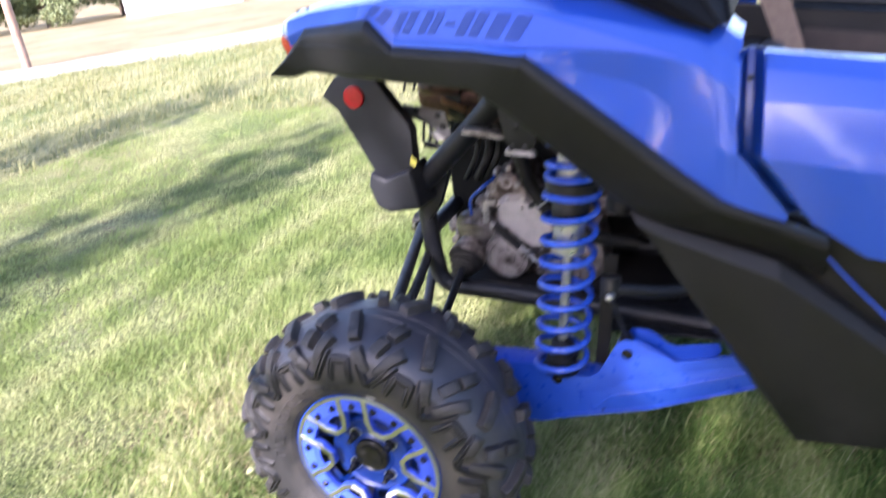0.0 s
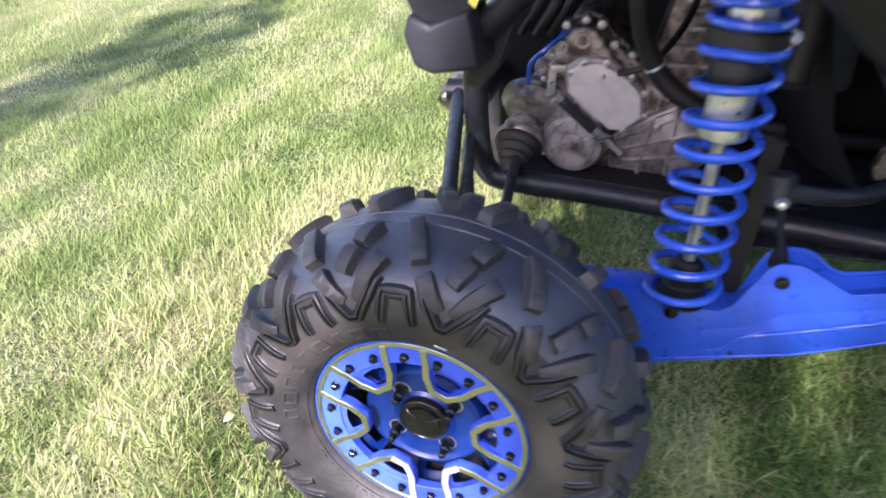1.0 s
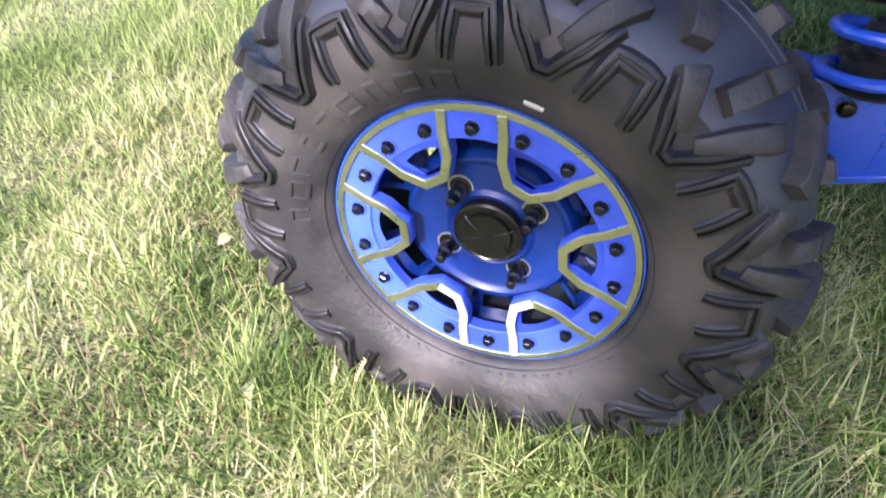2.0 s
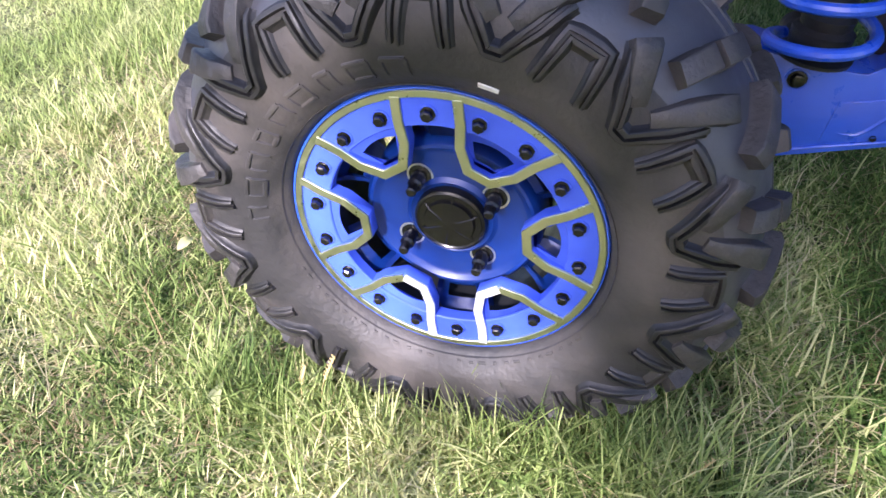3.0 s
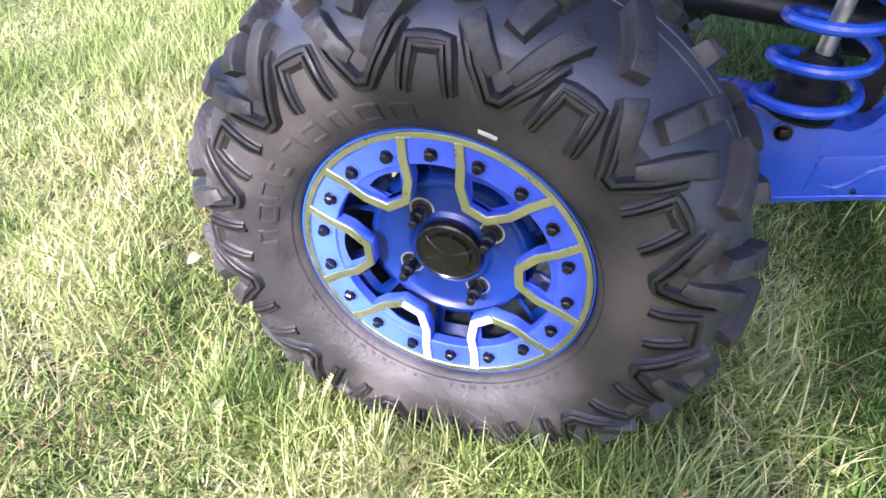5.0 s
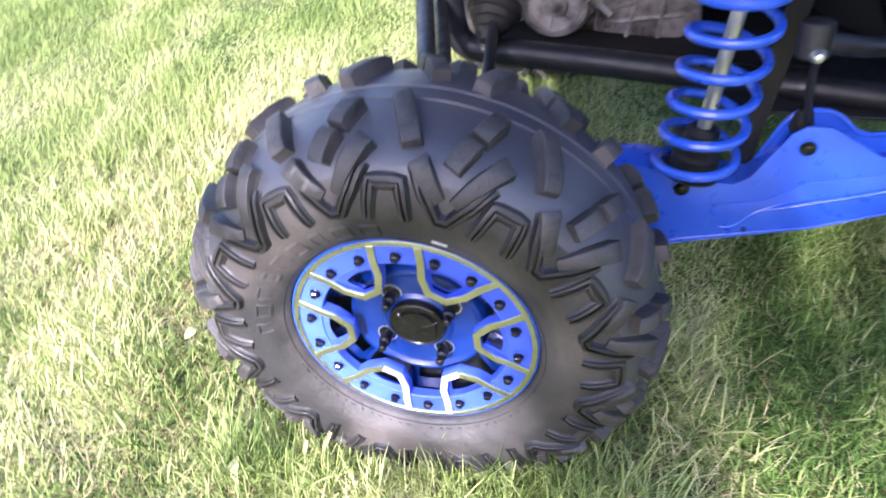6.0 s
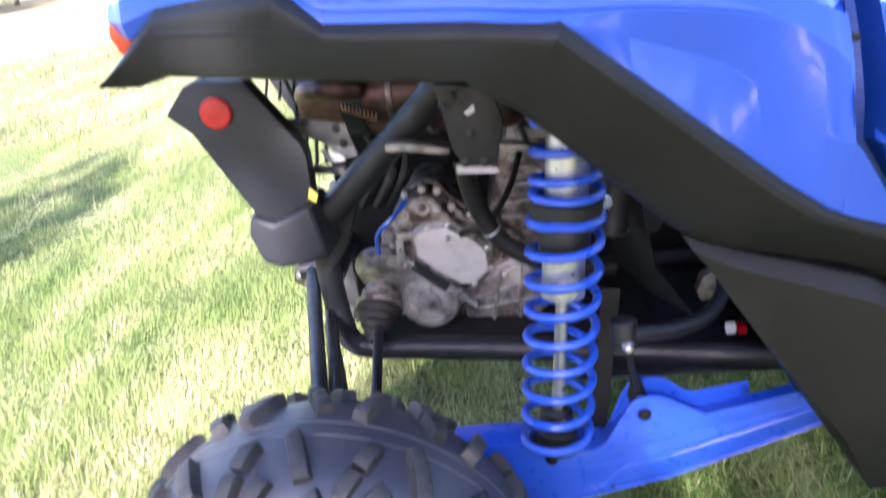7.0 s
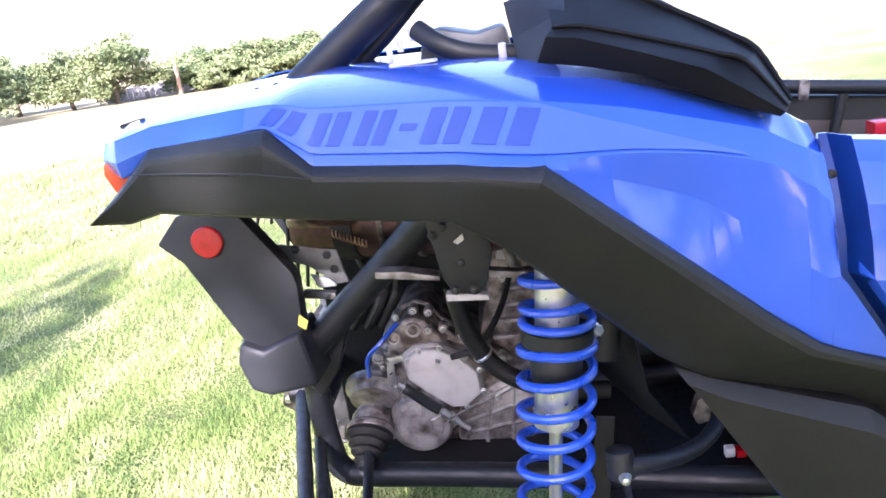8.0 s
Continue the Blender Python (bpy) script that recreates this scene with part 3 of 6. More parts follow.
part("link_ball", lathe([(-0.012, 0.004), (-0.008, 0.011), (0, 0.0135), (0.008, 0.011), (0.02, 0.007), (0.022, 0.002)], (0.581, 0.348, 0.700), (0, -1, 0.1), 16), STEEL, swaybar, "bright link joint")
part("foot", lathe([(0, 0.018), (0.01, 0.02), (0.045, 0.012)], (0.607, 0.415, 0.525), (-0.05, -0.05, 1), 16), BLACK_PL, swaybar)

# ---- frame ----
frame_body = part("frame_tube", bar([(-0.075, 0.735, 0.86), (-0.085, 0.745, 0.70), (-0.080, 0.752, 0.56), (-0.060, 0.752, 0.505), (-0.010, 0.748, 0.487), (0.20, 0.722, 0.485), (0.60, 0.662, 0.482), (1.00, 0.600, 0.478), (1.6, 0.56, 0.47)], 0.030, 16, 4), BLACK_ST, vehicle, "black steel frame tube")
part("frame_brace", bar([(-0.065, 0.675, 0.87), (0.05, 0.655, 0.975), (0.16, 0.635, 1.075), (0.26, 0.60, 1.17), (0.34, 0.58, 1.25)], 0.034, 16, 3), BLACK_ST, frame_body, "black diagonal frame tube")
part("frame_gusset", slab([(-0.10, 0.96), (-0.03, 0.90), (0.02, 0.90), (0.06, 0.975), (-0.01, 0.80), (-0.06, 0.74), (-0.10, 0.80)][::-1], 0.690, 0.712, 0.004, 1), BLACK_ST, frame_body)
part("skid_plate", slab([(0.50, 0.466), (1.6, 0.456), (1.6, 0.449), (0.50, 0.459)], 0.58, 1.25, 0.002, 1), BLACK_ST, frame_body)
part("frame_rail", bar([(-0.08, 1.10, 0.50), (0.4, 1.12, 0.49), (1.6, 1.15, 0.48)], 0.028, 12), BLACK_ST, frame_body)
part("cross_tube", bar([(-0.075, 0.75, 0.70), (-0.075, 1.10, 0.70)], 0.026, 12), BLACK_ST, frame_body)
# radius rods from the frame to the wheel carrier
rod1 = part("radius_rod", bar([(-0.165, 0.870, 0.665), (-0.145, 0.78, 0.655), (-0.05, 0.40, 0.625), (-0.02, 0.28, 0.600), (0.0, 0.20, 0.46)], 0.018, 14, 4), BLACK_ST, vehicle, "black steel radius rod")
part("rod_end", lathe([(-0.03, 0.02), (-0.028, 0.03), (0.028, 0.03), (0.03, 0.02)], (-0.170, 0.885, 0.665), (1, 0, 0), 20), BLACK_ST, rod1)
part("radius_rod", bar([(-0.150, 0.86, 0.50), (-0.06, 0.55, 0.44), (0.0, 0.20, 0.27)], 0.016, 14, 4), BLACK_ST, vehicle, "black steel radius rod")
part("radius_rod", bar([(-0.13, 0.86, 0.605), (-0.055, 0.55, 0.60), (0.010, 0.28, 0.595), (0.02, 0.20, 0.42)], 0.015, 14, 4), BLACK_ST, vehicle, "black steel radius rod")
lugbr = part("rod_bracket", slab([(-0.235, 0.62), (-0.225, 0.665), (-0.19, 0.70), (-0.13, 0.71), (-0.13, 0.60), (-0.19, 0.59)], 0.895, 0.925, 0.006), ALU_BROWN, vehicle, "grey metal bracket at the rear of the frame")
part("bolt_head", hexbolt((-0.213, 0.896, 0.640), (0, -1, 0), 0.009, 0.012), STEEL, lugbr)
# drive shaft and its rubber boot
shaft = part("drive_shaft", bar([(0.010, 0.76, 0.555), (0.018, 0.70, 0.542), (0.035, 0.50, 0.50), (0.02, 0.20, 0.37)], 0.0125, 16), BLACK_ST, vehicle, "black drive shaft")
BD = Vector((0.024, 0.20, 0.115)).normalized()
prof = [(0.0, 0.015), (0.012, 0.018)]
for i in range(4):
    r = 0.018 + 0.0105 * i
    prof += [(0.012 + i * 0.020, r), (0.0215 + i * 0.020, r + 0.0125), (0.0245 + i * 0.020, r + 0.0120), (0.031 + i * 0.020, r + 0.003)]
prof += [(0.094, 0.050), (0.097, 0.060), (0.113, 0.060), (0.116, 0.054)]
BOOT_AT = Vector((-0.001, 0.722, 0.518))
part("rubber_boot", lathe(prof, BOOT_AT, BD, 36), BOOT, shaft, "ribbed black rubber boot", 22)
part("boot_clamp", lathe([(0.094, 0.0605), (0.096, 0.0625), (0.108, 0.0625), (0.110, 0.0605)], BOOT_AT, BD, 36, caps=False), ALU_BROWN, shaft)
part("joint_cup", lathe([(0, 0.050), (0.004, 0.053), (0.03, 0.053), (0.05, 0.044)], BOOT_AT + BD * 0.108, BD, 28), ALU_BROWN, shaft)

# ---- gearbox ----
CASE = [(-0.02, 0.56), (0.0, 0.66), (0.035, 0.73), (0.085, 0.80), (0.115, 0.845), (0.155, 0.858), (0.185, 0.845), (0.215, 0.80), (0.262, 0.765), (0.33, 0.71), (0.40, 0.65), (0.44, 0.56), (0.43, 0.47), (0.30, 0.455), (0.10, 0.455), (0.0, 0.49)]
gear = part("gearbox", slab(CASE, 0.905, 1.12, 0.012, 2, 0.05), ALU_BROWN, vehicle, "cast aluminium gearbox, dusty and stained")
part("flange", slab([(x * 1.02 - 0.003, z * 1.01 - 0.006) for x, z in CASE], 0.955, 0.975, 0.005, 1), ALU, gear)
COVER = [(0.120, 0.742), (0.150, 0.764), (0.205, 0.766), (0.262, 0.735), (0.300, 0.692), (0.303, 0.634), (0.262, 0.600), (0.225, 0.600), (0.165, 0.650), (0.122, 0.690)]
cover = part("cover_plate", slab(COVER, 0.838, 0.862, 0.008, 3), ALU_PLATE, gear, "pale bare aluminium cover plate")
part("cover_rim", slab([(0.212 + (x - 0.212) * 1.10, 0.685 + (z - 0.685) * 1.12) for x, z in COVER], 0.858, 0.93, 0.006, 1, 0.02), ALU, gear)
upper = part("upper_cover", slab([(0.060, 0.735), (0.090, 0.800), (0.120, 0.842), (0.150, 0.853), (0.182, 0.838), (0.208, 0.800), (0.240, 0.765), (0.19, 0.75), (0.11, 0.735)], 0.872, 0.93, 0.018, 3, 0.10), ALU_BROWN, gear, "brown-stained cast cover")
drum = part("round_cover", lathe([(0.0, 0.084), (0.03, 0.082), (0.042, 0.074), (0.044, 0.060), (0.038, 0.057), (0.038, 0.030), (0.046, 0.027), (0.048, 0.004)], (0.137, 0.882, 0.556), (0, -1, 0), 44), ALU, gear, "round cast cover with ribs")
for k in range(6):
    a = radians(60 * k + 20)
    part("rib", bar([(0.137 + 0.026 * math.cos(a), 0.842, 0.556 + 0.026 * math.sin(a)), (0.137 + 0.064 * math.cos(a), 0.842, 0.556 + 0.064 * math.sin(a))], 0.0035, 6), ALU, drum)
part("neck", slab([(0.075, 0.60), (0.100, 0.66), (0.155, 0.68), (0.205, 0.62), (0.21, 0.56), (0.10, 0.53)], 0.85, 0.92, 0.012, 2, 0.06), ALU, gear)
part("shaft_flange", lathe([(0, 0.085), (0.02, 0.085), (0.03, 0.072), (0.045, 0.068)], (0.022, 0.93, 0.632), -BD, 32), ALU, gear)
port = part("port_ring", lathe([(0, 0.03), (0.02, 0.028), (0.024, 0.024), (0.024, 0.014), (0.005, 0.013), (0.005, 0.001)], (0.028, 0.90, 0.680), (0, -1, 0), 24), ALU, gear)
# right-hand casing with cooling ribs
side_case = part("side_casing", slab([(0.215, 0.47), (0.235, 0.585), (0.30, 0.62), (0.385, 0.665), (0.45, 0.68), (0.47, 0.50), (0.42, 0.455)], 0.88, 1.0, 0.014, 2, 0.06), ALU, gear, "ribbed cast casing")
for p, q in (((0.24, 0.56), (0.42, 0.64)), ((0.245, 0.53), (0.44, 0.59)), ((0.25, 0.50), (0.45, 0.53)), ((0.30, 0.47), (0.33, 0.62)), ((0.37, 0.47), (0.385, 0.65))):
    part("rib", bar([(p[0], 0.878, p[1]), (q[0], 0.878, q[1])], 0.006, 6), ALU, side_case)
bolt0 = None
for x, z, y in ((0.128, 0.742, 0.842), (0.160, 0.766, 0.842), (0.212, 0.768, 0.842), (0.206, 0.738, 0.838), (0.272, 0.735, 0.842), (0.305, 0.698, 0.842), (0.308, 0.640, 0.842), (0.262, 0.598, 0.842),
                (0.105, 0.836, 0.905), (0.152, 0.852, 0.895), (0.190, 0.842, 0.900), (0.222, 0.795, 0.895), (0.07, 0.76, 0.90), (0.05, 0.70, 0.90), (0.012, 0.655, 0.90), (0.085, 0.655, 0.87), (0.34, 0.60, 0.875), (0.068, 0.672, 0.88), (0.215, 0.535, 0.87), (0.085, 0.50, 0.88)):
    at = pose(x, y, z)
    if bolt0 is None:
        bolt0 = part("case_bolt", hexbolt((0, 0, 0), (0, -1, 0), 0.0062, 0.010), STEEL, gear)
        bolt0.matrix_basis = at
    else:
        share("case_bolt", bolt0, gear, at)
    if y > 0.85:
        part("boss", lathe([(0, 0.0125), (0.03, 0.0115), (0.032, 0.009)], (x, y + 0.03, z), (0, -1, 0), 16), ALU, gear)
# cast webs, small bosses and drillings over the casing
for p, q, r in (((0.005, 0.60), (0.06, 0.56), 0.006), ((0.01, 0.65), (0.075, 0.60), 0.006), ((0.03, 0.70), (0.085, 0.665), 0.005), ((0.06, 0.745), (0.10, 0.70), 0.005), ((0.03, 0.52), (0.075, 0.545), 0.006),
                ((0.05, 0.49), (0.09, 0.52), 0.005), ((0.30, 0.705), (0.36, 0.66), 0.005), ((0.225, 0.79), (0.30, 0.73), 0.006), ((0.31, 0.72), (0.31, 0.64), 0.005), ((0.345, 0.69), (0.335, 0.63), 0.005)):
    part("web", bar([(p[0], 0.903, p[1]), ((p[0] + q[0]) / 2, 0.896, (p[1] + q[1]) / 2), (q[0], 0.903, q[1])], [r * 0.8, r, r * 0.8], 6), ALU, gear)
for x, z, y, r in ((0.045, 0.735, 0.885, 0.016), (0.075, 0.700, 0.88, 0.013), (0.098, 0.795, 0.868, 0.018), (0.150, 0.812, 0.868, 0.020), (0.186, 0.806, 0.868, 0.011), (0.020, 0.590, 0.89, 0.012), (0.052, 0.635, 0.885, 0.015), (0.265, 0.775, 0.89, 0.013), (0.325, 0.735, 0.89, 0.012), (0.365, 0.70, 0.885, 0.012), (0.255, 0.495, 0.872, 0.014), (0.40, 0.62, 0.872, 0.012)):
    boss = part("oil_plug", lathe([(-0.03, r * 1.1), (0, r), (0.002, r * 0.92), (0.002, r * 0.62), (-0.006, r * 0.58), (-0.006, 0.001)], (x, y, z), (0, -1, 0), 18), ALU, gear)
    if r < 0.0135:
        part("plug_screw", hexbolt((x, y, z), (0, -1, 0), r * 0.42, 0.008), STEEL, boss)
# engine casing ahead of the gearbox, with fins, a pipe and bolts
block = part("engine_casing", slab([(0.30, 0.735), (0.335, 0.86), (0.365, 0.985), (0.47, 1.02), (0.56, 0.99), (0.575, 0.80), (0.52, 0.66), (0.40, 0.655)], 0.955, 1.12, 0.014, 2, 0.06), ALU_BROWN, vehicle, "dusty aluminium engine casing")
for k in range(6):
    z = 0.73 + 0.045 * k
    part("fin", box((0.345 + 0.014 * k, 0.938, z), (0.545, 0.962, z + 0.010), 0.003), ALU, block)
part("cover_band", slab([(0.375, 0.955), (0.555, 0.935), (0.560, 0.965), (0.385, 0.985)], 0.925, 0.96, 0.004), ALU_PLATE, block)
for x, z in ((0.36, 0.80), (0.385, 0.90), (0.53, 0.86), (0.52, 0.74), (0.42, 0.965), (0.50, 0.955)):
    part("case_bolt", hexbolt((x, 0.936, z), (0, -1, 0), 0.007, 0.012), STEEL, block)
part("coolant_pipe", bar([(0.40, 0.90, 1.02), (0.42, 0.87, 0.96), (0.46, 0.86, 0.90), (0.52, 0.86, 0.86), (0.60, 0.88, 0.84)], 0.013, 12, 5), ALU, block)
# gear-change lever, its spring-loaded rod and small pipes
lever = part("gear_lever", slab([(0.078, 0.748), (0.096, 0.752), (0.094, 0.690), (0.072, 0.684)], 0.822, 0.832, 0.003), STEEL, vehicle, "zinc gear-change lever")
part("lever_top", slab([(0.080, 0.742), (0.122, 0.752), (0.120, 0.766), (0.078, 0.762)], 0.820, 0.834, 0.003), STEEL, lever)
rod_a, rod_b = Vector((0.098, 0.822, 0.690)), Vector((0.262, 0.822, 0.545))
part("change_rod", bar([rod_a, rod_b], 0.0065, 10), STEEL, lever)
d = (rod_b - rod_a).normalized()
side = d.orthogonal().normalized()
pts = [rod_a + d * (0.02 + 0.105 * i / 260) + 0.0115 * (math.cos(i * 0.62) * side + math.sin(i * 0.62) * d.cross(side)) for i in range(261)]
part("rod_spring", bar(pts, 0.0032, 6), BLACK_ST, lever, "black coil spring on the rod")
part("rod_nut", lathe([(0, 0.011), (0.02, 0.011), (0.022, 0.015), (0.03, 0.015), (0.032, 0.010), (0.05, 0.010)], rod_a + d * 0.135, d, 6), STEEL, lever)
part("cooling_hose", bar([(0.290, 0.600, 1.02), (0.296, 0.610, 0.96), (0.312, 0.635, 0.88), (0.350, 0.650, 0.805), (0.41, 0.655, 0.755), (0.50, 0.66, 0.72), (0.6, 0.68, 0.70)], 0.021, 14, 5), BLACK_PL, vehicle, "thick black rubber hose")
for k, (dx, dz) in enumerate(((0.0, 0.0), (0.035, 0.01), (-0.04, -0.01))):
    part("loom_hose", bar([(0.06 + dx, 0.95, 1.02 + dz), (0.085 + dx, 0.93, 0.95), (0.07 + dx, 0.93, 0.88), (0.02 + dx, 0.95, 0.80)], 0.014 - 0.002 * k, 10, 5), BLACK_PL, vehicle, "black hose in the engine bay")
part("hose_tie", lathe([(0, 0.0225), (0.001, 0.0235), (0.006, 0.0235), (0.007, 0.0225)], (0.330, 0.643, 0.838), (0.45, 0.15, -0.85), 20, caps=False), STEEL, vehicle)
part("vent_hose", bar([(0.245, 0.80, 0.76), (0.29, 0.79, 0.775), (0.33, 0.80, 0.80), (0.38, 0.86, 0.86), (0.42, 0.95, 0.95)], 0.008, 10, 5), BLACK_PL, vehicle)
part("blue_hose", bar([(0.02, 0.86, 0.70), (0.03, 0.84, 0.76), (0.07, 0.84, 0.80), (0.11, 0.88, 0.83)], 0.006, 10, 5), BLUE, vehicle, "thin blue breather pipe")
part("wire", bar([(0.20, 0.80, 0.585), (0.27, 0.79, 0.62), (0.34, 0.78, 0.665), (0.40, 0.78, 0.69)], 0.0022, 6, 5), ALU_BROWN, vehicle)

# ---- exhaust, heat shield and brackets under the fender ----
muffler = part("muffler", lathe([(0, 0.05), (0.015, 0.085), (0.04, 0.095), (0.50, 0.095), (0.53, 0.08), (0.55, 0.05)], (-0.10, 0.90, 1.12), (1, -0.12, -0.03), 36), RUST, vehicle, "heat-browned steel muffler")
part("band_clamp", lathe([(0, 0.097), (0.001, 0.100), (0.05, 0.100), (0.051, 0.097)], (0.02, 0.886, 1.116), (1, -0.12, -0.03), 36), BLACK_ST, muffler)
part("heat_shield", slab([(-0.100, 1.122), (-0.046, 1.112), (0.036, 1.094), (0.043, 1.053), (0.052, 1.017), (0.022, 1.014), (-0.031, 1.062), (-0.095, 1.088)], 0.700, 0.708, 0.003), DULL_STEEL, muffler, "grey pressed steel heat shield")
for x, z in ((0.013, 1.085), (0.024, 1.050), (-0.055, 1.105)):
    part("shield_bolt", hexbolt((x, 0.702, z), (0, -1, 0), 0.008, 0.008), BLACK_ST, muffler)
part("hanger", slab([(-0.045, 1.030), (0.005, 1.012), (0.012, 0.996), (-0.03, 0.995)], 0.74, 0.75, 0.002), ALU_PLATE, muffler, "bright metal hanger strip")
part("hanger", slab([(-0.075, 0.985), (0.0, 0.972), (0.0, 0.955), (-0.075, 0.966)], 0.76, 0.78, 0.002), ALU, muffler)
for x, w in ((0.13, 0.014), (0.21, 0.012)):
    part("band_clamp", lathe([(0, 0.097), (0.001, 0.101), (w, 0.101), (w + 0.001, 0.097)], (x, 0.886 - 0.12 * (x - 0.02), 1.116 - 0.03 * (x - 0.02)), (1, -0.12, -0.03), 36), ALU_BROWN, muffler)
part("outlet_pipe", bar([(-0.10, 0.90, 1.12), (-0.06, 0.80, 1.15), (0.0, 0.76, 1.16), (0.06, 0.78, 1.15)], 0.026, 14, 5), RUST, muffler)
for z in (1.135,):
    pts = [Vector((0.035 + 0.075 * i / 150, 0.690 + 0.008 * math.cos(i * 0.40), z - 0.035 * i / 150 + 0.008 * math.sin(i * 0.40))) for i in range(151)]
    part("exhaust_spring", bar(pts, 0.0019, 6), COPPER, muffler, "copper-coloured exhaust spring")
bracket = part("frame_bracket", slab([(0.262, 1.20), (0.365, 1.19), (0.385, 1.12), (0.365, 1.045), (0.345, 1.028), (0.300, 1.032), (0.282, 1.075)], 0.500, 0.520, 0.005), BLACK_ST, vehicle, "black bracket plate under the fender")
for x, z in ((0.305, 1.045), (0.34, 1.042), (0.322, 1.10), (0.275, 1.16), (0.295, 1.175)):
    part("bracket_bolt", hexbolt((x, 0.50, z), (0, -1, 0), 0.008, 0.009), BLACK_ST, bracket)
part("bracket_window", slab([(0.312, 1.143), (0.332, 1.158), (0.334, 1.145), (0.320, 1.137)], 0.4965, 0.499, 0.0005, 1), WHITE, bracket)
part("support_plate", slab([(0.14, 1.078), (0.20, 1.073), (0.27, 1.055), (0.27, 1.045), (0.14, 1.064)], 0.56, 0.60, 0.003), ALU, vehicle, "bright aluminium support strip")
part("support_plate", slab([(0.285, 1.040), (0.365, 1.030), (0.37, 1.018), (0.285, 1.024)], 0.495, 0.52, 0.003), ALU_PLATE, vehicle, "bright aluminium support strip")
part("support_plate", slab([(0.37, 1.060), (0.46, 1.045), (0.46, 1.032), (0.37, 1.045)], 0.55, 0.58, 0.003), ALU, vehicle, "bright aluminium support strip")
grille = part("rear_guard_grille", slab([(-0.205, 1.29), (-0.04, 1.29), (-0.04, 1.27), (-0.195, 1.27)], 0.975, 0.99, 0.003), BLACK_ST, vehicle, "black rear grille of crossing slats")
for k in range(7):
    x = -0.20 + 0.026 * k
    part("slat", bar([(x, 0.982, 1.28), (x + 0.05, 0.982, 1.09), (x + 0.02, 0.982, 0.92)], 0.0055, 6), BLACK_ST, grille)
    part("slat", bar([(x + 0.03, 0.986, 1.28), (x - 0.03 + 0.012 * k, 0.986, 1.10)], 0.0045, 6), BLACK_ST, grille)

# ---- dark inside of the wheel arch, with backing sheets added to keep gaps black ----
liner = part("inner_liner", slab([(-0.08, 0.92), (-0.10, 1.40), (0.66, 1.38), (0.72, 1.05), (1.5, 1.0), (1.5, 0.46), (-0.06, 0.46), (-0.06, 0.74)], 1.16, 1.19, 0.01, 1), DARK, vehicle, "dusty black inner wall of the wheel arch")
part("arch_roof", loft([[(x, y, z) for y, z in ((0.28, 1.30), (0.7, 1.33), (1.25, 1.36))] for x in (-0.08, 0.2, 0.44)] + [[(0.52, 0.34, 1.22), (0.62, 0.7, 1.26), (0.62, 1.25, 1.3)]], 0.01, 0, (0, 0, 1)), DARK, liner)
part("front_wall", loft([[(0.50, 0.40, 1.24), (0.60, 0.8, 1.26), (0.6, 1.2, 1.3)], [(0.62, 0.46, 1.0), (0.60, 0.8, 1.0), (0.58, 1.2, 1.0)], [(0.66, 0.50, 0.78), (0.62, 0.8, 0.74), (0.58, 1.2, 0.70)], [(0.76, 0.60, 0.60), (0.70, 0.8, 0.56), (0.6, 1.2, 0.52)]], 0.01, 0, (0.3, 1, 0)), DARK, liner)
part("belly_plate", box((-0.05, 0.77, 0.462), (0.7, 1.16, 0.470), 0.002), DARK, liner)
part("floor_box", box((0.95, 0.62, 0.50), (1.6, 1.15, 0.95), 0.02), DARK, liner)
part("side_panel", slab([(-0.085, 0.94), (-0.085, 0.52), (-0.02, 0.47), (0.05, 0.47), (0.03, 0.62), (0.05, 0.76), (0.10, 0.90), (0.10, 1.0), (-0.03, 1.0)], 0.965, 0.975, 0.003, 1), DARK, liner)
part("fuel_box", box((0.56, 0.62, 0.80), (0.70, 0.80, 1.06), 0.02), GREY_PL, vehicle, "dark grey box behind the shock")
plug = part("wire_plug", box((0.862, 0.700, 0.480), (0.885, 0.720, 0.505), 0.004), WHITE, vehicle, "white and red electrical plug")
part("plug_cap", box((0.887, 0.698, 0.478), (0.910, 0.722, 0.500), 0.004), RED, plug)
part("fitting", slab([(0.775, 0.640), (0.788, 0.678), (0.812, 0.690), (0.838, 0.684), (0.846, 0.655), (0.822, 0.648), (0.812, 0.622), (0.786, 0.615)], 0.635, 0.668, 0.006), ALU_BROWN, vehicle)

# ---- rear bumper corner ----
guard = part("rear_corner_guard", slab([(-0.315, 1.176), (-0.262, 1.232), (-0.235, 1.240), (-0.135, 1.230), (-0.042, 1.085), (-0.036, 1.06), (-0.040, 0.955), (-0.130, 0.918), (-0.176, 0.940), (-0.268, 1.130)], 0.600, 0.650, 0.007, 2), GREY_PL, vehicle, "black plastic corner guard at the rear")
part("guard_block", slab([(-0.185, 0.950), (-0.135, 0.925), (-0.040, 0.962), (-0.028, 0.90), (-0.018, 0.825), (-0.135, 0.808), (-0.180, 0.826), (-0.200, 0.90)], 0.575, 0.70, 0.014, 3, 0.08), GREY_PL, guard)
part("reflector", lathe([(0, 0.034), (0.006, 0.034), (0.009, 0.031), (0.0105, 0.010), (0.0105, 0.001)], (-0.204, 0.600, 1.172), (0, -1, 0), 36), RED, guard, "round red reflector")
part("warning_tag", slab([(-0.050, 0.968), (-0.034, 0.955), (-0.026, 0.975), (-0.042, 0.992)], 0.594, 0.597, 0.0005, 1), YELLOW, guard, "small yellow tag")

